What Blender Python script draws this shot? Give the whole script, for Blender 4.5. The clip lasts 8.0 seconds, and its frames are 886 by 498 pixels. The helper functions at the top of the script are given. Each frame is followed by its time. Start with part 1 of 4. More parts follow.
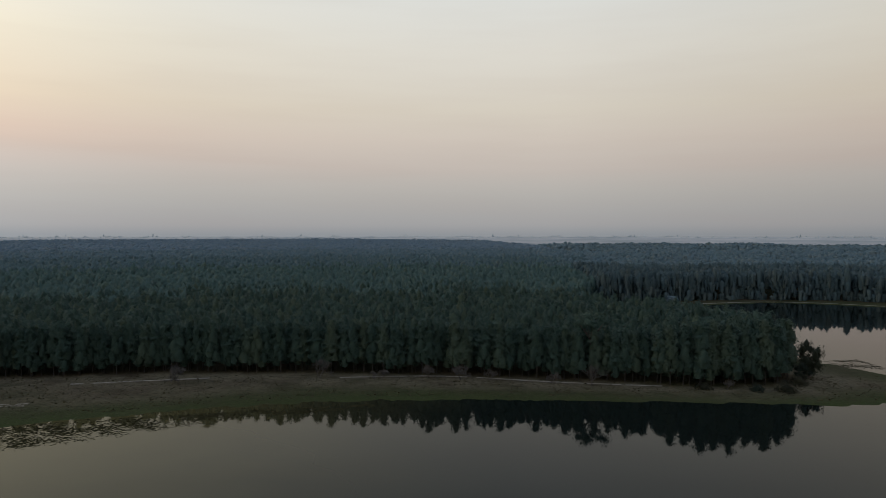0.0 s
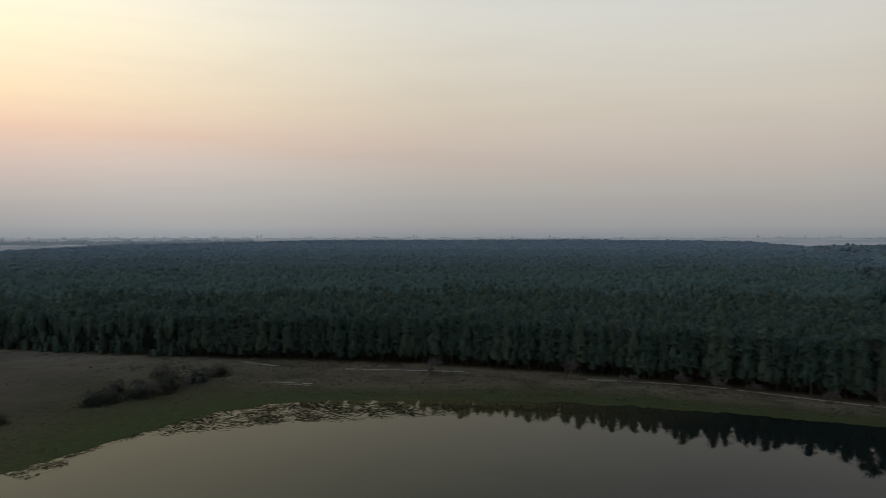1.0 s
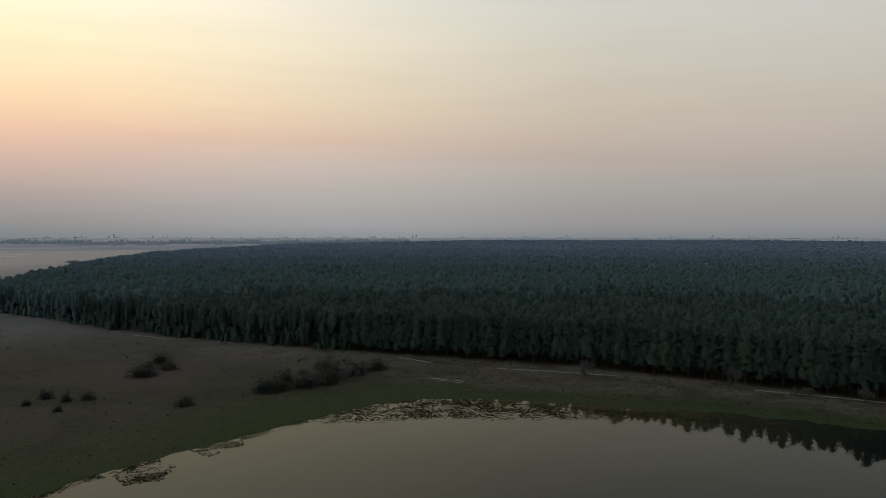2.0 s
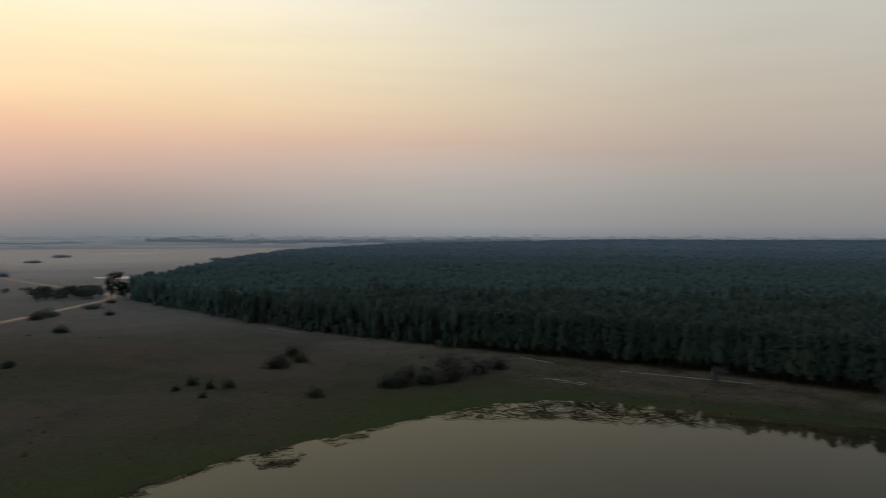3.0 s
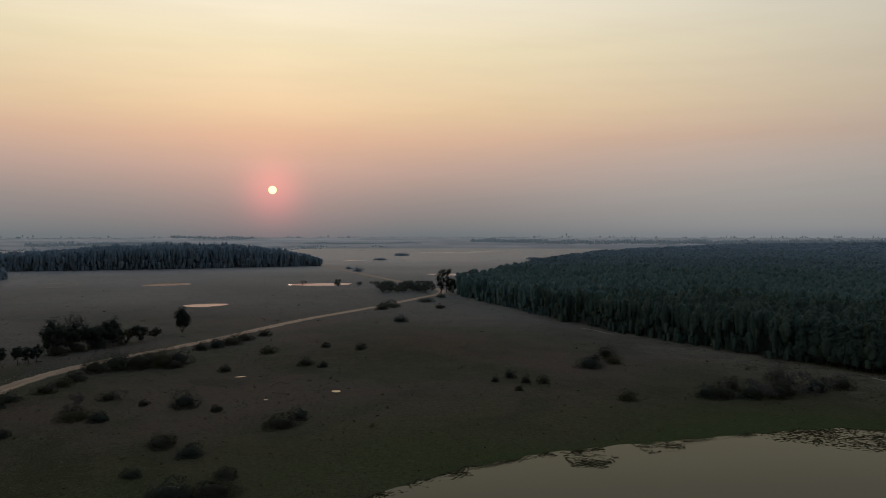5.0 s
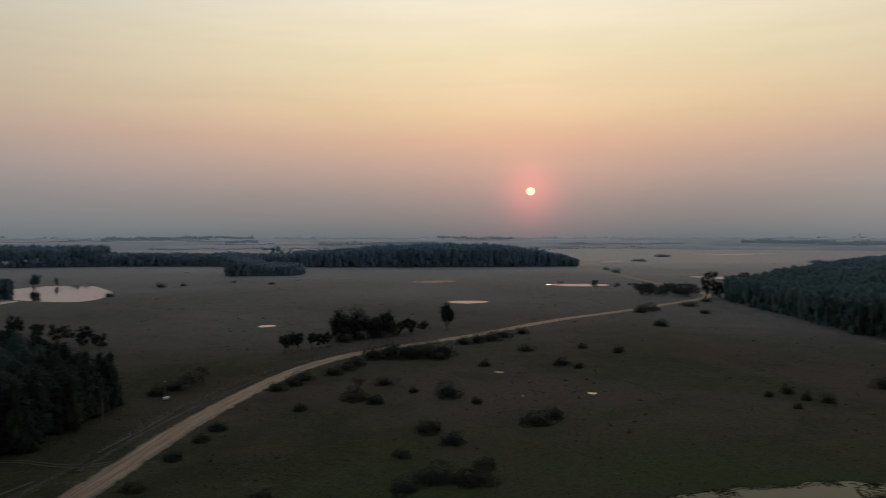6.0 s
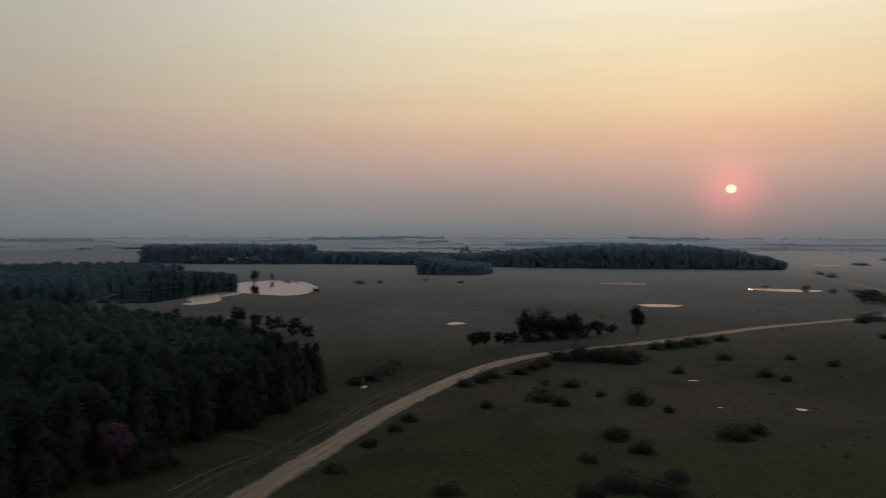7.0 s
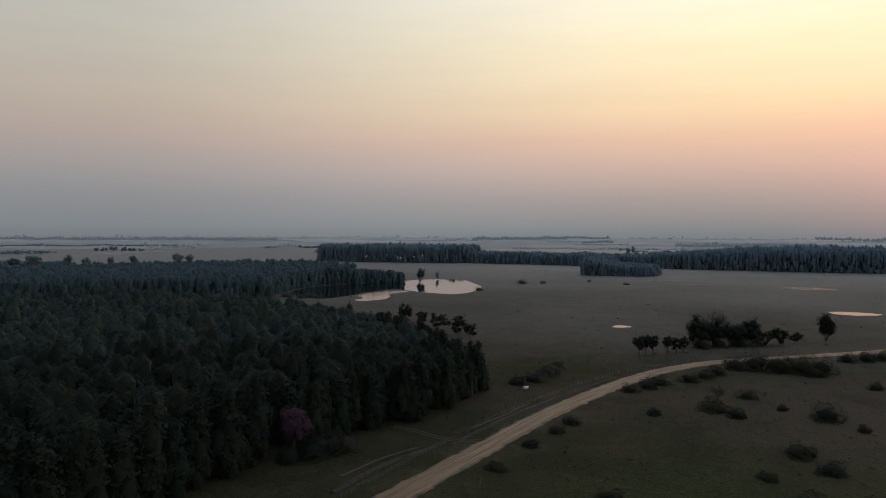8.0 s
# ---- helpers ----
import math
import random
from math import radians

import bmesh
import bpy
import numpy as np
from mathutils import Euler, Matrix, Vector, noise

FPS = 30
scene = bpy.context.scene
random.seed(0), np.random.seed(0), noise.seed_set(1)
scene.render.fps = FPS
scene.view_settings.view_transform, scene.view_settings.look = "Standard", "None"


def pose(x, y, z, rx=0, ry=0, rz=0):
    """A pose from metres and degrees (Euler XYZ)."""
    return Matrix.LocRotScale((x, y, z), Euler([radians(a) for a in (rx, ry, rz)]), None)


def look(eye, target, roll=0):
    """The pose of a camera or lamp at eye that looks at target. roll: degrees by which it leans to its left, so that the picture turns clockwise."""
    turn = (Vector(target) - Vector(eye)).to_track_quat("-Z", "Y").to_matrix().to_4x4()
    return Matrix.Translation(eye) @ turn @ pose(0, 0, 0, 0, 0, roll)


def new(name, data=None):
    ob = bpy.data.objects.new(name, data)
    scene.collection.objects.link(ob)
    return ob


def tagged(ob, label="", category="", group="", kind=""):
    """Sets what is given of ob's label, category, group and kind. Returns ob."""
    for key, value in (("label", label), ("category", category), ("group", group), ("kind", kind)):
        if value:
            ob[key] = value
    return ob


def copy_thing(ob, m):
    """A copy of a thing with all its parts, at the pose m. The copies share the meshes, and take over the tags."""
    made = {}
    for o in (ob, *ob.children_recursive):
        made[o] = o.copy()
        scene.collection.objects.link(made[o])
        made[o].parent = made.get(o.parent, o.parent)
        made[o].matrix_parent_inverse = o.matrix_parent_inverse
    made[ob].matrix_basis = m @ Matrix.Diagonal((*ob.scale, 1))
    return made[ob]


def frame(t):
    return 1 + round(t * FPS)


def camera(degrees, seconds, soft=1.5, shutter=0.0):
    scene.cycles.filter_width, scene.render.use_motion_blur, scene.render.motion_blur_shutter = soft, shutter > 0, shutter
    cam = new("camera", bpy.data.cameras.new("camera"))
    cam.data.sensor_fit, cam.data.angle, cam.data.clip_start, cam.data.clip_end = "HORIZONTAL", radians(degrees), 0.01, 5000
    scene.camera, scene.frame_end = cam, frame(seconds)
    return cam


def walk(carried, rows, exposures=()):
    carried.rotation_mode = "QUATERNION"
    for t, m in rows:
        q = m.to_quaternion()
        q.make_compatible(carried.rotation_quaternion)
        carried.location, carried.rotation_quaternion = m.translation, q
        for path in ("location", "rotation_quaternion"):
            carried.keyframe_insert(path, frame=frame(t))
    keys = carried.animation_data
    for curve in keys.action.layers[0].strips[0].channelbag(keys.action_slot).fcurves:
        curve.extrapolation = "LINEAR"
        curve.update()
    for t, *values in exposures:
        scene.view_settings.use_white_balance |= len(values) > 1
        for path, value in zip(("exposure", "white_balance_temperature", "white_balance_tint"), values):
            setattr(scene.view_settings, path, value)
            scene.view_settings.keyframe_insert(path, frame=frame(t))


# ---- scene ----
# A drone hangs 50 m over a lake at sunset and turns on the spot, from the eucalyptus shore to the wet plain.
cam = camera(64.4, 8.0, soft=0.75, shutter=0.3)
EYE = 50.0
# seconds, heading (anticlockwise from +y), pitch, roll, in degrees
PATH = [
    (0.0, 0.00, -1.19, 0.00),
    (0.4, 4.28, -1.18, 0.03),
    (0.5, 7.02, -1.17, 0.03),
    (1.0, 20.05, -1.12, 0.04),
    (1.5, 24.61, -1.09, 0.03),
    (1.6, 26.06, -1.08, 0.03),
    (1.7, 28.65, -1.08, 0.03),
    (1.9, 31.60, -1.10, 0.01),
    (2.1, 32.90, -1.12, -0.01),
    (2.4, 33.70, -1.15, -0.04),
    (2.6, 34.80, -1.17, -0.06),
    (2.8, 37.51, -1.19, -0.08),
    (3.0, 42.24, -1.18, -0.07),
    (3.1, 45.09, -1.18, -0.06),
    (3.4, 52.60, -1.18, -0.05),
    (3.5, 54.88, -1.18, -0.05),
    (4.0, 58.37, -1.17, -0.09),
    (4.2, 62.45, -1.17, -0.10),
    (4.4, 65.20, -1.16, -0.07),
    (4.6, 66.30, -1.16, -0.05),
    (4.9, 67.00, -1.15, -0.01),
    (5.1, 67.90, -1.14, 0.02),
    (5.3, 70.26, -1.14, 0.04),
    (5.5, 75.69, -1.13, 0.05),
    (5.6, 77.68, -1.13, 0.05),
    (5.8, 83.36, -1.12, 0.04),
    (5.9, 86.17, -1.12, 0.04),
    (6.0, 88.07, -1.11, 0.03),
    (6.2, 92.61, -1.11, 0.01),
    (6.5, 94.29, -1.11, -0.03),
    (6.7, 96.21, -1.11, -0.07),
    (7.0, 103.22, -1.10, -0.10),
    (7.2, 107.94, -1.09, -0.13),
    (7.5, 115.01, -1.10, -0.16),
    (8.0, 116.42, -1.13, -0.21),
]
walk(cam, [(t, pose(0, 0, EYE, 90 + pitch, roll, heading)) for t, heading, pitch, roll in PATH],
     [(0.0, 0.40), (1.0, 0.27), (1.6, 0.17), (2.8, 0.02), (3.5, -0.12), (4.2, -0.18), (5.5, -0.30), (6.9, -0.30), (7.5, -0.08), (8.0, 0.05)])

# ---- light ----
SUN_AZ, SUN_EL = radians(80.98), radians(3.55)
SUN_DIR = Vector((-math.sin(SUN_AZ) * math.cos(SUN_EL), math.cos(SUN_AZ) * math.cos(SUN_EL), math.sin(SUN_EL)))


def srgb(r, g, b):
    def lin(c):
        c /= 255
        return c / 12.92 if c <= 0.04045 else ((c + 0.055) / 1.055) ** 2.4
    return lin(r), lin(g), lin(b), 1.0


class Nodes:
    """Short hand for node trees."""

    def __init__(self, tree):
        self.tree = tree
        tree.nodes.clear()

    def add(self, kind, props=None, **inputs):
        node = self.tree.nodes.new(kind)
        self.settle(node, **(props or {}))
        for key, value in inputs.items():
            self.put(node, int(key[1:]) if key[0] == "i" and key[1:].isdigit() else key.replace("_", " "), value)
        return node

    @staticmethod
    def settle(node, operation="", use_clamp=False, data_type="", blend_type="", interpolation_type="", attribute_name="", sky=False):
        if operation:
            node.operation = operation
        if use_clamp:
            node.use_clamp = True
        if data_type:
            node.data_type, node.blend_type = data_type, blend_type
        if interpolation_type:
            node.interpolation_type = interpolation_type
        if attribute_name:
            node.attribute_name = attribute_name
        if sky:
            node.sky_type, node.sun_disc, node.sun_elevation, node.sun_rotation = "NISHITA", False, SUN_EL, 2 * math.pi - SUN_AZ
            node.dust_density, node.air_density = 6.0, 1.5

    def put(self, node, key, value):
        if isinstance(value, bpy.types.NodeSocket):
            self.tree.links.new(value, node.inputs[key])
        else:
            node.inputs[key].default_value = value

    def math(self, op, a, b=0.0, clamp=False):
        return self.add("ShaderNodeMath", {"operation": op, "use_clamp": clamp}, i0=a, i1=b).outputs[0]

    def dot(self, a, b):
        return self.add("ShaderNodeVectorMath", {"operation": "DOT_PRODUCT"}, i0=a, i1=b).outputs["Value"]

    def span(self, v, lo, hi, smooth=True):
        node = self.add("ShaderNodeMapRange", {"interpolation_type": "SMOOTHSTEP" if smooth else "LINEAR"}, i0=v, i1=lo, i2=hi, i3=0.0, i4=1.0)
        return node.outputs[0]

    def mix(self, f, a, b, blend="MIX"):
        node = self.add("ShaderNodeMix", {"data_type": "RGBA", "blend_type": blend})
        self.put(node, 0, f)
        self.put(node, 6, a)
        self.put(node, 7, b)
        return node.outputs[2]

    def ramp(self, f, stops):
        node = self.add("ShaderNodeValToRGB", None, i0=f)
        e = node.color_ramp.elements
        while len(e) < len(stops):
            e.new(0.5)
        for el, (at, col) in zip(e, stops):
            el.position, el.color = at, col
        return node.outputs[0]

    def noise(self, vec, scale, detail=3.0, rough=0.55, distort=0.0):
        return self.add("ShaderNodeTexNoise", None, Vector=vec, Scale=scale, Detail=detail, Roughness=rough, Distortion=distort).outputs[0]


world = bpy.data.worlds.new("hazy_evening_sky")
scene.world = world
world.use_nodes = True
w = Nodes(world.node_tree)
way = w.add("ShaderNodeTexCoord").outputs["Generated"]
height = w.add("ShaderNodeSeparateXYZ", None, i0=way).outputs["Z"]
# smoke haze towards the sun, north of it and south of it, by sine of elevation
toward = w.ramp(height, [(0.0, srgb(110, 116, 119)), (0.013, srgb(125, 125, 125)), (0.053, srgb(157, 144, 139)), (0.093, srgb(191, 163, 150)),
                         (0.133, srgb(217, 180, 153)), (0.173, srgb(232, 203, 164)), (0.25, srgb(241, 225, 187)), (0.34, srgb(247, 239, 219)),
                         (0.5, srgb(176, 184, 194)), (1.0, srgb(122, 145, 178))])
north = w.ramp(height, [(0.0, srgb(140, 145, 149)), (0.013, srgb(158, 158, 158)), (0.053, srgb(175, 172, 167)), (0.093, srgb(192, 186, 178)),
                        (0.133, srgb(200, 195, 186)), (0.173, srgb(205, 202, 192)), (0.25, srgb(211, 211, 207)), (0.34, srgb(206, 212, 213)),
                        (0.5, srgb(172, 182, 194)), (1.0, srgb(122, 145, 178))])
south = w.ramp(height, [(0.0, srgb(126, 132, 137)), (0.013, srgb(135, 142, 146)), (0.053, srgb(148, 151, 154)), (0.093, srgb(167, 164, 163)),
                        (0.133, srgb(184, 172, 166)), (0.173, srgb(190, 181, 171)), (0.25, srgb(193, 191, 184)), (0.34, srgb(190, 193, 192)),
                        (0.5, srgb(172, 182, 194)), (1.0, srgb(122, 145, 178))])
side = w.dot(way, (math.cos(SUN_AZ), math.sin(SUN_AZ), 0.0))
low_sky = w.span(height, 0.2, 0.05)
sky = w.mix(w.math("MAXIMUM", w.span(side, 0.2, 1.25), w.math("MULTIPLY", w.span(side, 0.15, 0.82), low_sky)), toward, north)
sky = w.mix(w.span(w.math("MULTIPLY", side, -1.0), 0.15, 1.1), sky, south)
# the sky opposite the sun is dimmer
behind = w.span(w.dot(way, (math.sin(SUN_AZ), -math.cos(SUN_AZ), 0.0)), 0.40, 0.95)
sky = w.mix(w.math("MULTIPLY", behind, w.math("MULTIPLY", w.span(height, 0.95, 0.45), 0.75)), sky, srgb(84, 92, 108))
# and the haze is brightest round the sun
facing = w.span(w.dot(way, (-math.sin(SUN_AZ), math.cos(SUN_AZ), 0.0)), 0.45, 0.92)
sky = w.add("ShaderNodeVectorMath", {"operation": "SCALE"}, i0=sky, Scale=w.math("ADD", 1.0, w.math("MULTIPLY", facing, 0.23))).outputs[0]
# and falls off to both sides of it, faster to the north
fall = w.math("ADD", w.math("MULTIPLY", w.math("MAXIMUM", side, 0.0), -0.38), 0.10)
fall = w.math("ADD", fall, w.math("MULTIPLY", w.math("MAXIMUM", w.dot(way, (math.sin(SUN_AZ), -math.cos(SUN_AZ), 0.0)), 0.0), -0.6))
fall = w.math("ADD", fall, w.math("MULTIPLY", w.math("MAXIMUM", w.math("MULTIPLY", side, -1.0), 0.0), -0.25))
sky = w.add("ShaderNodeVectorMath", {"operation": "SCALE"}, i0=sky, Scale=w.math("POWER", 2.0, fall)).outputs[0]
sky = w.add("ShaderNodeVectorMath", {"operation": "MULTIPLY"}, i0=sky, i1=(1.0, 1.0, 1.012)).outputs[0]
# thin streaks in the haze
flat = w.add("ShaderNodeVectorMath", {"operation": "MULTIPLY"}, i0=way, i1=(3.0, 3.0, 34.0)).outputs[0]
streak = w.span(w.noise(flat, 1.0, 4.0, 0.6), 0.35, 0.75)
sky = w.mix(w.math("MULTIPLY", streak, 0.06), sky, srgb(150, 128, 118))
near_sun = w.dot(way, SUN_DIR)
lobe = w.math("MAXIMUM", near_sun, 0.0)
glow_a = w.add("ShaderNodeVectorMath", {"operation": "SCALE"}, i0=(0.40, 0.05, 0.05), Scale=w.math("POWER", lobe, 1500.0)).outputs[0]
glow_b = w.add("ShaderNodeVectorMath", {"operation": "SCALE"}, i0=(0.07, 0.004, 0.0), Scale=w.math("POWER", lobe, 120.0)).outputs[0]
disc = w.add("ShaderNodeVectorMath", {"operation": "SCALE"}, i0=(2.2, 1.7, 0.62), Scale=w.span(near_sun, math.cos(radians(0.36)), math.cos(radians(0.24)))).outputs[0]
total = w.add("ShaderNodeVectorMath", {"operation": "ADD"}, i0=glow_a, i1=glow_b).outputs[0]
total = w.add("ShaderNodeVectorMath", {"operation": "ADD"}, i0=total, i1=disc).outputs[0]
haze = w.add("ShaderNodeVectorMath", {"operation": "ADD"}, i0=sky, i1=total).outputs[0]
clear = w.add("ShaderNodeTexSky", {"sky": True}).outputs[0]
back_haze = w.add("ShaderNodeBackground", None, Color=haze, Strength=1.0).outputs[0]
back_clear = w.add("ShaderNodeBackground", None, Color=clear, Strength=0.05).outputs[0]
both = w.add("ShaderNodeMixShader", None, i0=0.06, i1=back_haze, i2=back_clear).outputs[0]
w.add("ShaderNodeOutputWorld", None, Surface=both)

sun = new("sun", bpy.data.lights.new("sun", "SUN"))
sun.data.energy, sun.data.angle, sun.data.color = 0.03, radians(3), (1.0, 0.66, 0.48)
sun.matrix_world = look((0, 0, 80), Vector((0, 0, 80)) - SUN_DIR)

# ---- materials ----


def material(name):
    m = bpy.data.materials.new(name)
    m.use_nodes = True
    n = Nodes(m.node_tree)
    return m, n


def finish(n, colour, rough=0.85, bump=None, strength=0.4, distance=0.1, **more):
    b = n.add("ShaderNodeBsdfPrincipled")
    n.put(b, "Base Color", colour)
    n.put(b, "Roughness", rough)
    for key, value in more.items():
        n.put(b, key.replace("_", " "), value)
    if bump is not None:
        n.put(b, "Normal", n.add("ShaderNodeBump", None, Strength=strength, Distance=distance, Height=bump).outputs[0])
    n.add("ShaderNodeOutputMaterial", None, Surface=b.outputs[0])


def foliage(name, dark, light, rough=0.5, spec=0.4, glow=None):
    """Leaves: each one and each plant differs a little, and they let some light through."""
    m, n = material(name)
    island = n.add("ShaderNodeNewGeometry").outputs["Random Per Island"]
    plant = n.add("ShaderNodeObjectInfo").outputs["Random"]
    tone = n.add("ShaderNodeAttribute", {"attribute_name": "tone"}).outputs["Fac"]
    at = n.add("ShaderNodeTexCoord").outputs["Object"]
    patch = n.noise(at, 0.02, 3.0)
    own = n.math("FRACT", n.math("ADD", tone, plant))
    f = n.math("ADD", n.math("MULTIPLY", island, 0.20), n.math("ADD", n.math("MULTIPLY", patch, 0.40), n.math("MULTIPLY", own, 0.40)))
    col = n.mix(f, (*dark, 1), (*light, 1))
    col = n.mix(n.math("MULTIPLY", n.span(own, 0.6, 1.0), 0.35), col, (light[0] * 1.25, light[1] * 0.95, light[2] * 0.7, 1))
    # glow stands for the haze in front of the farthest leaves
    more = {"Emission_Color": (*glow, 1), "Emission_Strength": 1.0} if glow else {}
    b = n.add("ShaderNodeBsdfPrincipled")
    n.put(b, "Base Color", col)
    n.put(b, "Roughness", rough)
    n.put(b, "Specular IOR Level", spec)
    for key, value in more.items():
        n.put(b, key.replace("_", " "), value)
    through_leaf = n.add("ShaderNodeBsdfTranslucent", None, Color=col).outputs[0]
    n.add("ShaderNodeOutputMaterial", None, Surface=n.add("ShaderNodeMixShader", None, i0=0.3, i1=b.outputs[0], i2=through_leaf).outputs[0])
    return m


def bark(name, a, b):
    m, n = material(name)
    at = n.add("ShaderNodeTexCoord").outputs["Object"]
    long = n.add("ShaderNodeVectorMath", {"operation": "MULTIPLY"}, i0=at, i1=(6.0, 6.0, 0.8)).outputs[0]
    g = n.noise(long, 1.0, 5.0, 0.65)
    finish(n, n.mix(n.span(g, 0.3, 0.7), (*a, 1), (*b, 1)), 0.9, g, 0.5, 0.05)
    return m


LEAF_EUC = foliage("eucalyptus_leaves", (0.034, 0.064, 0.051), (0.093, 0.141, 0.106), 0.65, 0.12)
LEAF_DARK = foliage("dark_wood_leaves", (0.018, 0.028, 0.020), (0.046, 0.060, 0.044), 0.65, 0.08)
# farther leaves: haze put into the colour, paler and bluer with distance
LEAF_BACK = foliage("hazed_wood_leaves", (0.034, 0.054, 0.047), (0.078, 0.106, 0.092), 0.65, 0.08)
LEAF_TWO = foliage("dull_hazed_eucalyptus_leaves", (0.060, 0.108, 0.097), (0.130, 0.201, 0.177), 0.65, 0.12)
LEAF_MID = foliage("greyish_hazed_eucalyptus_leaves", (0.080, 0.134, 0.140), (0.144, 0.212, 0.220), 0.65, 0.15)
LEAF_OUT = foliage("grey_blue_hazed_eucalyptus_leaves", (0.118, 0.181, 0.199), (0.174, 0.244, 0.267), 0.65, 0.15)
LEAF_BLUE = foliage("pale_blue_hazed_leaves", (0.138, 0.205, 0.244), (0.196, 0.270, 0.322), 0.65, 0.2)
# haze here also put into a faint emission
LEAF_FAR = foliage("hazed_backdrop_leaves", (0.20, 0.24, 0.265), (0.26, 0.30, 0.33), 0.7, 0.3, (0.060, 0.073, 0.082))
LEAF_BROAD = foliage("broad_leaves", (0.017, 0.024, 0.018), (0.042, 0.054, 0.038), 0.65, 0.12)
LEAF_BUSH = foliage("scrub_leaves", (0.028, 0.030, 0.019), (0.064, 0.064, 0.041), 0.7, 0.1)
LEAF_PINK = foliage("pink_blossom", (0.085, 0.046, 0.066), (0.160, 0.092, 0.122), 0.75, 0.08)
LEAF_DRY = foliage("dry_tussock_grass", (0.052, 0.046, 0.026), (0.125, 0.108, 0.064), 0.9, 0.05)
LEAF_WEED = foliage("water_weed", (0.020, 0.020, 0.010), (0.071, 0.065, 0.034), 0.95, 0.04)
# the next three carry some haze in their colour too
LEAF_GREY = foliage("greyish_hazed_scrub_leaves", (0.057, 0.073, 0.061), (0.112, 0.130, 0.104), 0.7, 0.1)
LEAF_SHORE = foliage("hazed_inlet_wood_leaves", (0.064, 0.102, 0.108), (0.112, 0.160, 0.166), 0.65, 0.12)
LEAF_POND = foliage("hazed_pond_wood_leaves", (0.074, 0.120, 0.134), (0.122, 0.176, 0.192), 0.65, 0.12)
# darker copy of the bark, the wood's shade put into its colour
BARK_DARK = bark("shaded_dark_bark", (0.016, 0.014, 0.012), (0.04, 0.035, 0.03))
TWIG = bark("grey_twigs", (0.062, 0.054, 0.047), (0.120, 0.106, 0.092))
BARK = bark("dark_bark", (0.06, 0.05, 0.04), (0.13, 0.11, 0.09))
BARK_EUC = bark("pale_eucalyptus_bark", (0.024, 0.021, 0.018), (0.058, 0.050, 0.043))
POLE = bark("weathered_pole_wood", (0.12, 0.11, 0.10), (0.22, 0.20, 0.18))

# grassland: olive pasture, wet green margin, brown dry belt, far marsh paled by haze in its colour
GROUND, n = material("grassland")
at = n.add("ShaderNodeTexCoord").outputs["Object"]
wet = n.add("ShaderNodeAttribute", {"attribute_name": "wet"}).outputs["Fac"]
far = n.add("ShaderNodeAttribute", {"attribute_name": "marsh_haze"}).outputs["Fac"]
sand = n.add("ShaderNodeAttribute", {"attribute_name": "litter"}).outputs["Fac"]
big = n.noise(at, 0.011, 4.0, 0.6, 0.6)
mid = n.noise(at, 0.07, 4.0, 0.65)
fine = n.noise(at, 0.9, 4.0, 0.7)
dry_patch = n.span(big, 0.42, 0.60)
speck = n.noise(at, 2.6, 3.0, 0.8)
col = n.mix(dry_patch, (0.038, 0.038, 0.017, 1), (0.072, 0.051, 0.034, 1))
scorched = n.span(n.noise(at, 0.024, 3.0, 0.55, 0.8), 0.52, 0.66)
col = n.mix(n.math("MULTIPLY", scorched, 0.48), col, (0.026, 0.023, 0.013, 1))
col = n.mix(n.math("MULTIPLY", n.span(mid, 0.42, 0.68), 0.55), col, (0.066, 0.056, 0.029, 1))
col = n.mix(n.math("MULTIPLY", wet, n.span(mid, 0.05, 0.5)), col, (0.041, 0.058, 0.017, 1))
col = n.mix(n.math("MULTIPLY", sand, n.span(mid, 0.25, 0.6)), col, (0.150, 0.124, 0.080, 1))
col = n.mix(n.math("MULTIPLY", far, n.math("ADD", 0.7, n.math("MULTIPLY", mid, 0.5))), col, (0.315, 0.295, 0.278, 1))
col = n.mix(n.math("MULTIPLY", n.span(fine, 0.45, 0.66), 0.5), col, (0.024, 0.022, 0.012, 1))
grain = n.noise(at, 0.28, 6.0, 0.85)
col = n.mix(n.math("MULTIPLY", n.span(grain, 0.46, 0.30), 0.55), col, (0.020, 0.019, 0.013, 1))
pale = n.mix(0.40, col, (0.17, 0.150, 0.090, 1))
col = n.mix(n.math("MULTIPLY", n.span(speck, 0.48, 0.66), 0.7), col, pale)
col = n.mix(n.math("MULTIPLY", n.span(grain, 0.55, 0.70), 0.6), col, pale)
finish(n, col, n.math("SUBTRACT", 0.95, n.math("MULTIPLY", far, 0.45)), n.math("ADD", n.math("ADD", fine, n.math("MULTIPLY", speck, 0.6)), n.math("MULTIPLY", mid, 1.5)), 0.45, 0.35, Specular_IOR_Level=n.math("ADD", 0.03, n.math("MULTIPLY", far, 0.11)))

ROAD, n = material("sandy_dirt_road")
at = n.add("ShaderNodeTexCoord").outputs["Object"]
across = n.add("ShaderNodeAttribute", {"attribute_name": "across"}).outputs["Fac"]
g = n.noise(at, 0.25, 5.0, 0.65)
g2 = n.noise(at, 2.2, 4.0, 0.7)
rut = n.math("SINE", n.math("MULTIPLY", across, 21.0))
along = n.add("ShaderNodeAttribute", {"attribute_name": "along"}).outputs["Fac"]
lane = n.add("ShaderNodeCombineXYZ", None, i0=n.math("MULTIPLY", across, 9.0), i1=n.math("MULTIPLY", along, 0.05), i2=0.0).outputs[0]
worn = n.noise(lane, 1.0, 5.0, 0.65)
col = n.mix(n.span(worn, 0.3, 0.7), (0.15, 0.083, 0.041, 1), (0.38, 0.242, 0.130, 1))
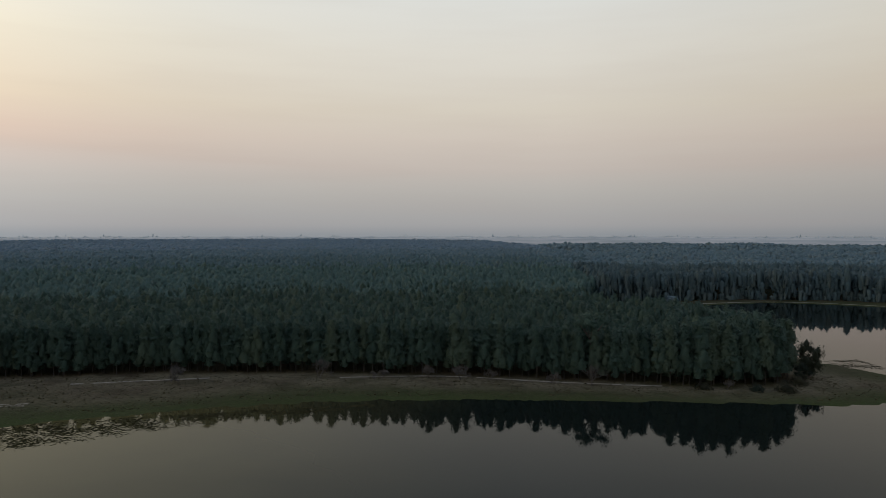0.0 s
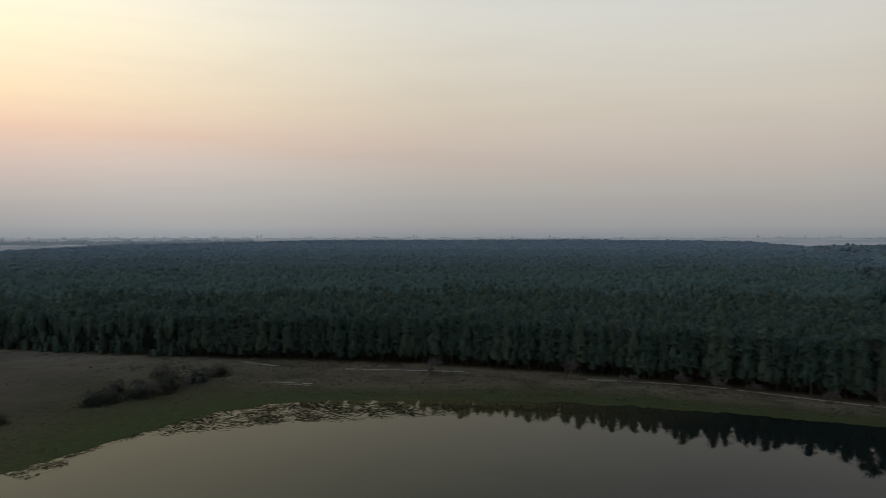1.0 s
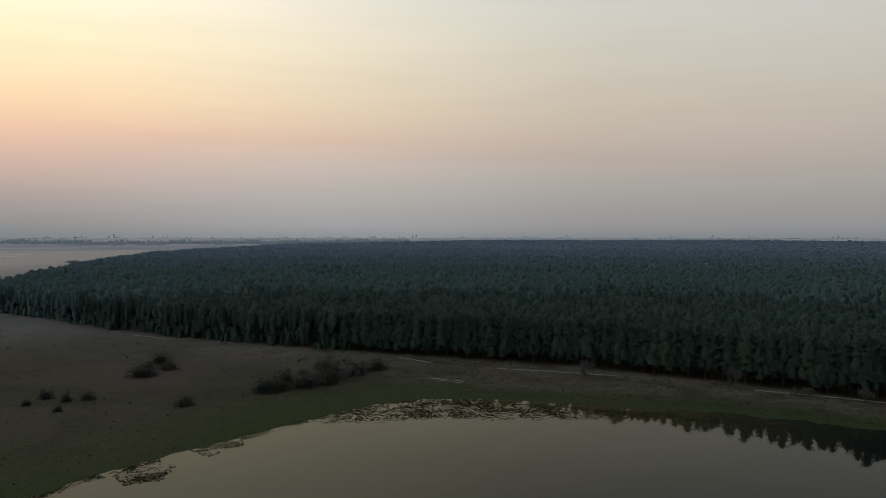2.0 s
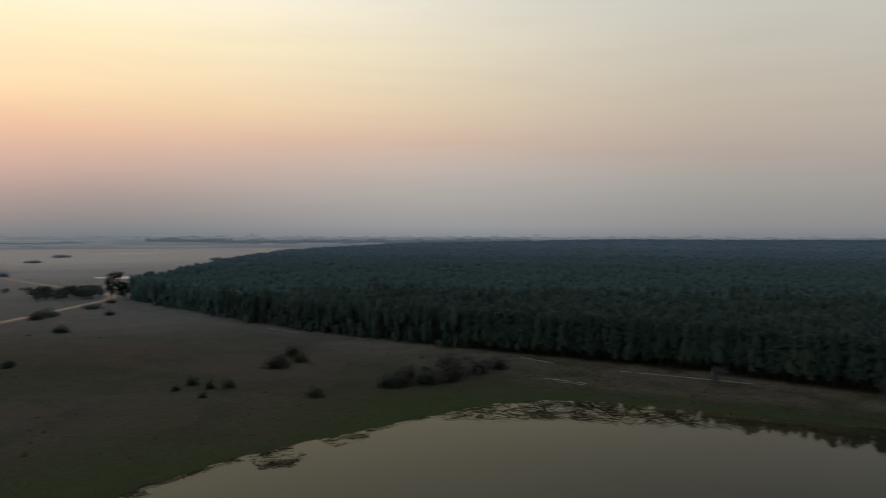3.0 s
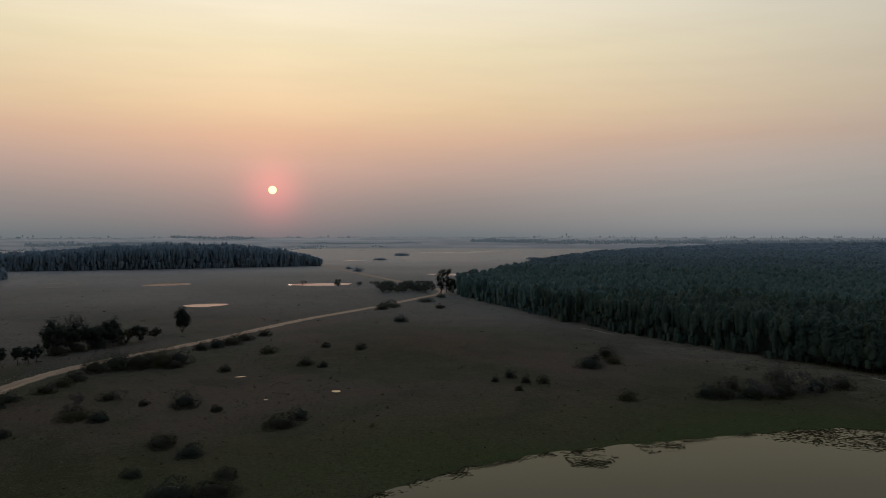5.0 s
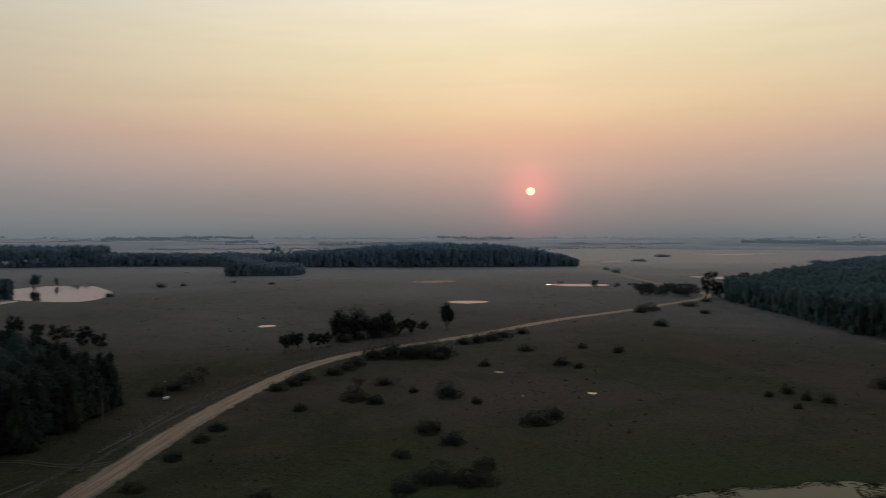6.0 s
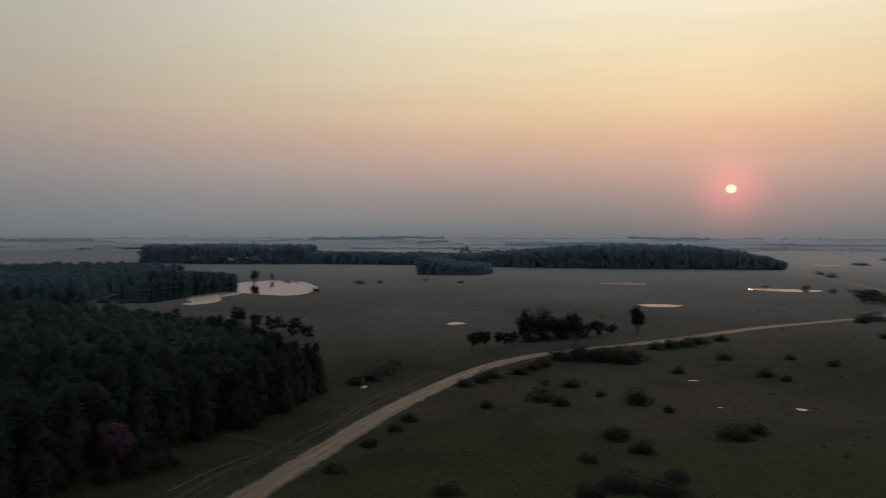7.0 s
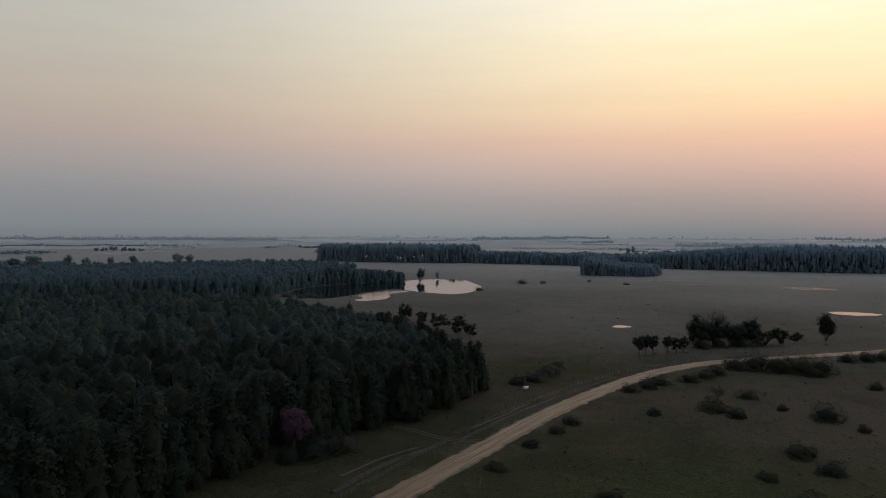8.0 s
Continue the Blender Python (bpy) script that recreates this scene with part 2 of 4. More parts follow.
col = n.mix(n.math("MULTIPLY", n.span(g, 0.35, 0.7), 0.3), col, (0.24, 0.16, 0.095, 1))
col = n.mix(n.math("MULTIPLY", n.span(rut, 0.2, 1.0), 0.35), col, (0.13, 0.080, 0.044, 1))
edge = n.span(n.math("ADD", n.math("ABSOLUTE", n.math("SUBTRACT", across, 0.5)), n.math("MULTIPLY", n.math("SUBTRACT", g, 0.5), 0.45)), 0.36, 0.52)
col = n.mix(edge, col, (0.075, 0.056, 0.036, 1))
col = n.mix(n.math("MULTIPLY", n.span(g2, 0.5, 0.8), 0.35), col, (0.11, 0.075, 0.045, 1))
finish(n, col, 0.58, n.math("ADD", g2, n.math("MULTIPLY", rut, 0.5)), 0.3, 0.1, Specular_IOR_Level=0.22)

SAND, n = material("pale_sand_track")
at = n.add("ShaderNodeTexCoord").outputs["Object"]
g = n.noise(at, 0.5, 5.0, 0.7)
across = n.add("ShaderNodeAttribute", {"attribute_name": "across"}).outputs["Fac"]
col = n.mix(n.span(g, 0.35, 0.65), (0.16, 0.132, 0.10, 1), (0.36, 0.305, 0.24, 1))
frayed = n.math("ADD", n.math("ABSOLUTE", n.math("SUBTRACT", across, 0.5)), n.math("MULTIPLY", n.math("SUBTRACT", g, 0.5), 2.2))
col = n.mix(n.span(frayed, 0.42, 0.75), col, (0.058, 0.052, 0.034, 1))
finish(n, col, 0.95, g, 0.4, 0.1)

DUST, n = material("dusty_wheel_marks")
at = n.add("ShaderNodeTexCoord").outputs["Object"]
g = n.noise(at, 0.6, 5.0, 0.75)
across = n.add("ShaderNodeAttribute", {"attribute_name": "across"}).outputs["Fac"]
frayed = n.math("ADD", n.math("ABSOLUTE", n.math("SUBTRACT", across, 0.5)), n.math("MULTIPLY", n.math("SUBTRACT", g, 0.5), 2.4))
col = n.mix(n.span(g, 0.40, 0.62), (0.056, 0.046, 0.031, 1), (0.150, 0.117, 0.080, 1))
finish(n, n.mix(n.span(frayed, 0.22, 0.52), col, (0.052, 0.044, 0.028, 1)), 0.95, g, 0.4, 0.1)

SOIL, n = material("dug_earth")
at = n.add("ShaderNodeTexCoord").outputs["Object"]
g = n.noise(at, 0.8, 5.0, 0.75)
finish(n, n.mix(n.span(g, 0.35, 0.65), (0.020, 0.016, 0.010, 1), (0.062, 0.046, 0.030, 1)), 0.95, g, 0.6, 0.3)

WATER, n = material("still_water")
at = n.add("ShaderNodeTexCoord").outputs["Object"]
calm = n.noise(at, 0.35, 3.0, 0.5)
# western bay brighter: warm sky reflection put into the water's own colour
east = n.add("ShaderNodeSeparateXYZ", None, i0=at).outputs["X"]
bay_sheen = n.span(n.math("ADD", east, n.math("MULTIPLY", n.noise(at, 0.02, 3.0, 0.6), 50.0)), 45.0, -75.0)
finish(n, n.mix(bay_sheen, (0.007, 0.010, 0.0085, 1), (0.078, 0.066, 0.027, 1)), 0.03, calm, 0.02, 0.03, IOR=1.12)

CLEAR, n = material("clear_pond_water")
at = n.add("ShaderNodeTexCoord").outputs["Object"]
finish(n, (0.008, 0.011, 0.009, 1), 0.04, n.noise(at, 0.5, 3.0, 0.5), 0.03, 0.03, IOR=1.30)

RIPPLED, n = material("rippled_pool_water")
at = n.add("ShaderNodeTexCoord").outputs["Object"]
finish(n, (0.02, 0.018, 0.014, 1), 0.13, n.noise(at, 1.2, 3.0, 0.5), 0.34, 0.06, IOR=1.8)

# hazy distance behind the plain: haze put into its colour and a glow
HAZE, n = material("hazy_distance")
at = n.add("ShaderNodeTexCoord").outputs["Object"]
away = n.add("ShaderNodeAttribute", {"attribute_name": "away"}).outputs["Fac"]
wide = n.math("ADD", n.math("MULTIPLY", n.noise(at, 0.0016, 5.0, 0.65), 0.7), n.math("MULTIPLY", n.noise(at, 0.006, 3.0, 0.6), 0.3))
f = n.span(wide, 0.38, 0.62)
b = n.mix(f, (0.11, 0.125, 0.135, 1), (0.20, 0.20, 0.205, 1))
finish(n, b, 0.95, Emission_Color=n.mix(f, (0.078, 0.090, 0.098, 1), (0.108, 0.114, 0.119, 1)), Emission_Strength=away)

WHITE, n = material("white_painted_metal")
at = n.add("ShaderNodeTexCoord").outputs["Object"]
finish(n, n.mix(n.noise(at, 4.0), (0.62, 0.62, 0.60, 1), (0.80, 0.80, 0.78, 1)), 0.45)
WIRE, n = material("galvanised_wire")
finish(n, (0.25, 0.25, 0.25, 1), 0.5, Metallic=0.8)

# ---- shape helpers ----


def mesh(name, verts, faces, mat, smooth=False):
    """A mesh from arrays; all faces have the same number of corners."""
    verts, faces = np.asarray(verts, "f4").reshape(-1, 3), np.asarray(faces, "i4")
    me = bpy.data.meshes.new(name)
    k = faces.shape[1]
    me.vertices.add(len(verts))
    me.vertices.foreach_set("co", verts.ravel())
    me.loops.add(faces.size)
    me.loops.foreach_set("vertex_index", faces.ravel())
    me.polygons.add(len(faces))
    me.polygons.foreach_set("loop_start", np.arange(0, faces.size, k, dtype="i4"))
    me.polygons.foreach_set("use_smooth", np.full(len(faces), smooth))
    me.update(calc_edges=True)
    me.materials.append(mat)
    return me


def attribute(me, name, values):
    me.attributes.new(name, "FLOAT", "POINT").data.foreach_set("value", np.asarray(values, "f4"))


def part(name, me, parent, label=""):
    ob = new(name, me)
    ob.parent = parent
    return tagged(ob, label)


def thing(name, label, category, group="", kind=""):
    return tagged(new(name), label, category, group, kind)


def wave(x, y, size, seed=0):
    """Smooth uneven values from -1 to 1 over the plan, with hollows about size metres apart."""
    r = np.random.default_rng(seed)
    out = np.zeros_like(np.asarray(x, float))
    for i in range(7):
        a, k, p = r.uniform(0, 6.28), 6.28 / (size * r.uniform(0.5, 1.6)), r.uniform(0, 6.28)
        out = out + np.sin((x * np.cos(a) + y * np.sin(a)) * k + p + 1.3 * np.sin((x * np.sin(a) - y * np.cos(a)) * k * 0.6 + i))
    return out / 4.0


def rounded(points, step=6, closed=True):
    """A smooth line through the points of a plan."""
    p = np.asarray(points, float)
    out, m = [], len(p)
    for i in range(m if closed else m - 1):
        if closed:
            a, b, c, d = p[i - 1], p[i], p[(i + 1) % m], p[(i + 2) % m]
        else:
            a, b, c, d = p[max(i - 1, 0)], p[i], p[i + 1], p[min(i + 2, m - 1)]
        for t in np.arange(step) / step:
            out.append(0.5 * (2 * b + (c - a) * t + (2 * a - 5 * b + 4 * c - d) * t * t + (3 * b - a - 3 * c + d) * t ** 3))
    if not closed:
        out.append(p[-1])
    return np.array(out)


def inside(x, y, poly):
    hit = np.zeros(x.shape, bool)
    for (ax, ay), (bx, by) in zip(poly, np.roll(poly, -1, 0)):
        if ay != by:
            hit ^= ((ay > y) != (by > y)) & (x < (bx - ax) * (y - ay) / (by - ay) + ax)
    return hit


def reach(x, y, line, closed=True):
    """Distance to a line of the plan."""
    best = np.full(x.shape, 1e9)
    ends = np.roll(line, -1, 0) if closed else line[1:]
    for (ax, ay), (bx, by) in zip(line, ends):
        dx, dy = bx - ax, by - ay
        t = np.clip(((x - ax) * dx + (y - ay) * dy) / (dx * dx + dy * dy + 1e-9), 0, 1)
        best = np.minimum(best, (x - ax - t * dx) ** 2 + (y - ay - t * dy) ** 2)
    return np.sqrt(best)


def leaves(centres, sizes, r, flat=1.0, face=None):
    """One small pointed leaf spray at each centre, turned towards face where that is given."""
    c = np.asarray(centres, float).reshape(-1, 3)
    s = np.broadcast_to(np.asarray(sizes, float), len(c))[:, None]
    u = r.normal(size=c.shape)
    u[:, 2] *= flat
    u /= np.linalg.norm(u, axis=1)[:, None]
    v = np.cross(u, r.normal(size=c.shape))
    if face is not None:
        n_ = face / (np.linalg.norm(face, axis=1)[:, None] + 1e-9) + r.normal(0, 0.2, c.shape)
        u = np.cross(n_, r.normal(size=c.shape))
        u /= np.linalg.norm(u, axis=1)[:, None] + 1e-9
        v = np.cross(n_, u)
    v /= np.linalg.norm(v, axis=1)[:, None] + 1e-9
    verts = np.stack([c - s * (0.5 * u + 0.35 * v), c + s * (0.5 * u - 0.35 * v), c + s * 0.65 * v], 1).reshape(-1, 3)
    return verts, np.arange(len(verts)).reshape(-1, 3)


def tube(points, radii, sides=5):
    """A tapered limb along a line."""
    p, q = np.asarray(points, float), []
    for i, (c, rad) in enumerate(zip(p, radii)):
        d = p[min(i + 1, len(p) - 1)] - p[max(i - 1, 0)]
        d /= np.linalg.norm(d) + 1e-9
        u = np.cross(d, (0.31, 0.95, 0.02))
        u /= np.linalg.norm(u) + 1e-9
        v = np.cross(d, u)
        for k in range(sides):
            a = 6.2832 * k / sides
            q.append(c + rad * (math.cos(a) * u + math.sin(a) * v))
    f = [(i * sides + k, i * sides + (k + 1) % sides, (i + 1) * sides + (k + 1) % sides, (i + 1) * sides + k)
         for i in range(len(p) - 1) for k in range(sides)]
    return np.array(q), np.array(f)


def heart(at_, rad, low_z, high_z, r, ring=6):
    """The closed leafy inside of a crown or bush, uneven, under its outer sprays."""
    a = np.arange(ring) * 6.2832 / ring + r.uniform(0, 6.28)
    rows = [np.array([[at_[0], at_[1], low_z]])]
    for u, k in ((0.3, 0.92), (0.68, 0.85)):
        w_ = rad * k * r.uniform(0.82, 1.1, ring)
        rows.append(np.stack([at_[0] + w_ * np.cos(a + u), at_[1] + w_ * np.sin(a + u), np.full(ring, low_z + (high_z - low_z) * u)], 1))
    rows.append(np.array([[at_[0], at_[1], high_z]]))
    f = []
    for k in range(ring):
        n_ = (k + 1) % ring
        f += [(0, 1 + n_, 1 + k), (1 + k, 1 + n_, 1 + ring + n_), (1 + k, 1 + ring + n_, 1 + ring + k), (1 + ring + k, 1 + ring + n_, 1 + 2 * ring)]
    return np.concatenate(rows), np.array(f)


def joined(pieces):
    """Several (verts, faces) as one."""
    at, vs, fs = 0, [], []
    for v, f in pieces:
        vs.append(v)
        fs.append(np.asarray(f) + at)
        at += len(v)
    return np.concatenate(vs), np.concatenate(fs)


# ---- ground, lake and ponds ----
LAKE = rounded([(-118, 8), (-128, 33), (-134, 50), (-139, 70), (-140, 88), (-138, 105), (-136, 122), (-134, 140), (-131, 156), (-125, 171), (-112, 184),
                (-92, 193), (-78, 199), (-63, 204), (-48, 208), (-31, 211), (3, 213), (37, 212), (71, 210), (103, 207), (119, 206), (140, 210),
                (160, 215), (172, 227), (168, 242), (156, 252), (150, 267), (140, 275), (128, 295), (112, 340), (106, 390), (112, 440), (128, 470),
                (150, 474), (172, 480), (191, 498), (233, 511), (270, 503), (303, 480), (380, 430), (430, 300), (400, 120), (300, -60), (120, -110),
                (-20, -70), (-90, -25)], 5)


def lake_side(x, y):
    """Metres from the shore, negative over water."""
    d = reach(x, y, LAKE) + 0.9 * wave(x, y, 14, 5) + 0.5 * wave(x, y, 5, 6)
    return np.where(inside(x, y, LAKE), -d, d)


def land(x, y):
    """Height of the dry land: flat, and slowly rising far out."""
    d = np.hypot(x, y)
    return 32.0 * np.clip((d - 2600.0) / 2300.0, 0, 1) ** 1.4


def pond_outline(cx, cy, long, short, turn, seed):
    a = np.linspace(0, 6.2832, 28, endpoint=False)
    r = np.random.default_rng(seed)
    k = 1 + 0.10 * np.sin(2 * a + r.uniform(0, 6)) + 0.07 * np.sin(3 * a + r.uniform(0, 6)) + 0.05 * np.sin(7 * a + r.uniform(0, 6))
    u, v = long * k * np.cos(a), short * k * np.sin(a)
    c, s = math.cos(turn), math.sin(turn)
    return np.stack([cx + u * c - v * s, cy + u * s + v * c], 1)


def across_view(x, y):
    return math.atan2(y, x) + math.pi / 2


# centre, half length, half width
PONDS = [(-703, 160, 29, 20), (-760, 16, 25, 17), (-526, 36, 14, 12), (-814, 360, 38, 22), (-390, -84, 5, 5.0), (-219.5, 54.5, 1.4, 1.6),
         (-255, 29, 1.7, 0.9), (-216.5, 32, 0.8, 0.5), (-542, 222, 2.2, 4.0),
         (-1812, 790, 95, 40), (-1898, 950, 60, 26), (-1928, 1218, 38, 26), (-2770, 565, 48, 60), (-1329, 363, 22, 16), (-2031, -655, 65, 50),
         (-1707, -1166, 40, 30), (-803, -1283, 50, 26), (-1409, -1634, 60, 34), (-1238, -1562, 90, 22), (-2470, 1010, 60, 40), (-2250, 660, 40, 22),
         (-2700, -1750, 90, 60), (-1900, -2250, 110, 50), (-3100, 250, 70, 60), (-2850, -950, 60, 50)]
POND_LINES = [pond_outline(x, y, a, b, across_view(x, y), 30 + i) for i, (x, y, a, b) in enumerate(PONDS)]
# the pond by the southern wood, with a shallow strip in front of it
POND_LINES.append(rounded([(-660, -378), (-700, -374), (-716, -352), (-706, -322), (-660, -290), (-626, -269), (-585, -256), (-550, -252), (-536, -262),
                           (-543, -290), (-555, -314), (-557, -328), (-520, -331), (-482, -326), (-447, -332), (-480, -385), (-550, -408), (-620, -390)], 4))
POND_LINES.append(rounded([(-484, -318), (-512, -324), (-534, -321), (-549, -312), (-542, -304), (-511, -303), (-490, -291), (-467, -284), (-448, -291), (-455, -302), (-470, -304)], 5))
# broken ring of water in the marsh
for a0, a1 in ((2.2, 3.5), (3.7, 5.0), (0.1, 0.7), (1.0, 1.5)):
    a = np.linspace(a0, a1, 9)
    ring = np.stack([-793 + 36 * np.cos(a), -101 + 36 * np.sin(a)], 1)
    inner = np.stack([-793 + 32 * np.cos(a[::-1]), -101 + 32 * np.sin(a[::-1])], 1)
    POND_LINES.append(rounded(np.concatenate([ring, inner]), 2))

ROAD_LINE = rounded([(-40, -70), (-80, -68.4), (-114, -67.2), (-150, -64.2), (-186, -61.0), (-226, -54.2), (-262, -45), (-287, -33), (-303, -21), (-322, -2),
                     (-337, 14), (-356, 33), (-380, 53), (-416, 86), (-464, 140), (-520, 196), (-551, 226), (-590, 243), (-650, 247), (-727, 247),
                     (-877, 251), (-1040, 257), (-1190, 264), (-1500, 275)], 8, False)

WOOD_A = np.array([(123, 244), (110, 231), (90, 228), (70, 233), (41, 239), (15, 246), (-38, 252), (-99, 252), (-140, 245), (-179, 237), (-220, 230),
                   (-277, 223), (-350, 219), (-412, 226), (-480, 231), (-548, 238), (-585, 285), (-700, 375), (-873, 520), (-1301, 920), (-1500, 1180),
                   (-2000, 2000), (-1800, 3200), (-600, 3700), (200, 3400), (330, 2200), (200, 1000), (140, 800), (118, 545), (98, 490), (86, 440), (80, 385), (80, 350), (98, 322),
                   (112, 282), (121, 262)], float)
WOOD_B = np.array([(118, 520), (148, 515), (181, 526), (229, 536), (291, 527), (334, 512), (430, 500), (520, 560), (430, 640), (290, 680), (180, 680), (130, 700)], float)
WOOD_C = np.array([(-209, -86), (-192, -87), (-165, -90), (-158, -96), (-137, -98), (-123, -100), (-113, -103), (-98, -101), (-70, -106), (-40, -122),
                   (-20, -200), (-110, -380), (-240, -400), (-296, -330), (-302, -240), (-293, -200), (-276, -165), (-250, -137), (-222, -106)], float)
WOOD_D = np.array([(-654, -370), (-617, -394), (-566, -414), (-494, -402), (-430, -368), (-395, -395), (-379, -418), (-310, -508), (-250, -640), (-431, -730), (-630, -700),
                   (-774, -636), (-700, -490), (-676, -402)], float)

# one sheet of land in rings round the lake, fine where the clip looks and coarse behind
rings = np.concatenate([np.linspace(0, 34, 6), np.geomspace(40, 4900, 180)])
turns = np.concatenate([np.arange(-40, 158, 0.45), np.arange(158, 320, 3.0)])
R, A = np.meshgrid(rings, np.radians(turns), indexing="ij")
X, Y = (-np.sin(A) * R).ravel(), (np.cos(A) * R).ravel()
shore = lake_side(X, Y)
dry = np.full(X.shape, 1e9)
for line in POND_LINES:
    lo, hi = line.min(0) - 60, line.max(0) + 60
    box = (X > lo[0]) & (X < hi[0]) & (Y > lo[1]) & (Y < hi[1])
    if box.any():
        d = np.where(inside(X[box], Y[box], line), 0.0, reach(X[box], Y[box], line))
        dry[box] = np.minimum(dry[box], d)
on_road = reach(X, Y, ROAD_LINE, False)
calm = np.clip((dry - 4) / 30, 0, 1) * np.clip((on_road - 14) / 14, 0, 1) * np.clip(shore / 12, 0, 1)
bumps = calm * (0.16 + 0.10 * wave(X, Y, 17, 11) + 0.06 * wave(X, Y, 6, 12))
Z = np.maximum(bumps, 0) + np.clip(shore * 0.07, -2.0, 0.0)
nr, na = len(rings), len(turns)
i, j = np.meshgrid(np.arange(nr - 1), np.arange(na), indexing="ij")
quads = np.stack([i * na + j, (i + 1) * na + j, (i + 1) * na + (j + 1) % na, i * na + (j + 1) % na], -1).reshape(-1, 4)
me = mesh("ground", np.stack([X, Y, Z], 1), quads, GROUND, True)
far_out = np.hypot(X, Y)
attribute(me, "wet", np.clip(1 - shore / (26 + 8 * wave(X, Y, 40, 3) + 45 * np.clip((-X - 100) / 30, 0, 1) * np.clip((200 - Y) / 40, 0, 1)), 0, 1) * np.clip(wave(X, Y, 90, 4) * 0.4 + 0.8, 0, 1))
# haze for the ground colour, stronger with distance over the western marsh
attribute(me, "marsh_haze", (np.clip((far_out - 220 + 80 * wave(X, Y, 260, 8)) / 1200, 0, 1) ** 0.85) * np.clip(-X / 250, 0, 1) * (1 - 0.25 * np.clip((-Y - 0.30 * far_out) / (0.35 * far_out + 1), 0, 1)))
belt = np.clip(1 - reach(X, Y, WOOD_A[:17], False) / 22, 0, 1)
verge = np.clip(1 - (on_road - 3.5) / (9 + 4 * wave(X, Y, 30, 9)), 0, 1) * np.clip(0.6 + 0.6 * wave(X, Y, 22, 10), 0, 1)
under = inside(X, Y, WOOD_A) | inside(X, Y, WOOD_C)
attribute(me, "litter", np.where(under, 0.15, np.clip(belt + 0.3 * verge + 0.5 * np.clip((Y - 188) / 15, 0, 1) * np.clip((shore - 9) / 10, 0, 1) * (np.hypot(X, Y) < 330), 0, 1)))
ring_d = np.linspace(2600, 4900, 40)
ring_a = np.radians(np.arange(-45, 162, 1.0))
BR, BA = np.meshgrid(ring_d, ring_a, indexing="ij")
bx, by = (-np.sin(BA) * BR).ravel(), (np.cos(BA) * BR).ravel()
i, j = np.meshgrid(np.arange(39), np.arange(len(ring_a) - 1), indexing="ij")
k = len(ring_a)
quads_b = np.stack([i * k + j, (i + 1) * k + j, (i + 1) * k + j + 1, i * k + j + 1], -1).reshape(-1, 4)
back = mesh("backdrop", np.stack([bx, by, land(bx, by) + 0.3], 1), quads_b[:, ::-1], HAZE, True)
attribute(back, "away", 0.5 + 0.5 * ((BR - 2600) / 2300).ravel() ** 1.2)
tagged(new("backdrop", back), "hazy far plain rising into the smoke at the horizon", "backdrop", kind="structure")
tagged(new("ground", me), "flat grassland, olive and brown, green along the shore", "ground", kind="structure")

g = np.linspace(0, 1, 40)
gx, gy = np.meshgrid(-165 + 620 * g, -140 + 680 * g, indexing="ij")
i, j = np.meshgrid(np.arange(39), np.arange(39), indexing="ij")
quads = np.stack([i * 40 + j, (i + 1) * 40 + j, (i + 1) * 40 + j + 1, i * 40 + j + 1], -1).reshape(-1, 4)
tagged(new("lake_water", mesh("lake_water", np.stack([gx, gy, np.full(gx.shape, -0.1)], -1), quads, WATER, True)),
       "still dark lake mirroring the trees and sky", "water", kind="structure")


def ngon(line, z, mat):
    """A flat sheet within an outline, cut into triangles."""
    bm = bmesh.new()
    bm.faces.new([bm.verts.new((x, y, h)) for (x, y), h in zip(line, z(line[:, 0], line[:, 1]))])
    bmesh.ops.triangulate(bm, faces=bm.faces[:])
    bmesh.ops.recalc_face_normals(bm, faces=bm.faces[:])
    if sum(f.normal.z for f in bm.faces) < 0:
        bmesh.ops.reverse_faces(bm, faces=bm.faces[:])
    me = bpy.data.meshes.new("pond_water")
    bm.to_mesh(me)
    bm.free()
    me.materials.append(mat)
    return me


for k, line in enumerate(POND_LINES):
    mirror = k == len(PONDS)
    tagged(new("pond_water", ngon(line, lambda x, y: land(x, y) + (0.12 if math.hypot(*line[0]) < 350 else 0.03), CLEAR if mirror else RIPPLED)), "shallow pool of still water in the grass, bright with sky", "pond",
           "pools on the plain", "structure")


def ribbon(line, width, mat, name, lift=0.06, crown=0.0, seed=1, cuts=7):
    """A track laid on the land, with frayed edges."""
    d = np.gradient(line, axis=0)
    d /= np.linalg.norm(d, axis=1)[:, None]
    nrm = np.stack([-d[:, 1], d[:, 0]], 1)
    r = np.random.default_rng(seed)
    half = width / 2 * (1 + 0.10 * wave(line[:, 0], line[:, 1], 9, seed) + 0.05 * r.normal(size=len(line)))
    u = np.linspace(-1, 1, cuts)
    p = line[:, None, :] + nrm[:, None, :] * (half[:, None] * u)[..., None]
    z = land(p[..., 0], p[..., 1]) + lift + crown * (1 - u ** 2)
    k = len(line)
    i, j = np.meshgrid(np.arange(k - 1), np.arange(cuts - 1), indexing="ij")
    quads = np.stack([i * cuts + j, (i + 1) * cuts + j, (i + 1) * cuts + j + 1, i * cuts + j + 1], -1).reshape(-1, 4)
    me = mesh(name, np.concatenate([p, z[..., None]], -1), quads[:, ::-1], mat, True)
    attribute(me, "across", np.tile((u + 1) / 2, k))
    run = np.concatenate([[0], np.cumsum(np.linalg.norm(np.diff(line, axis=0), axis=1))])
    attribute(me, "along", np.repeat(run, cuts))
    return me


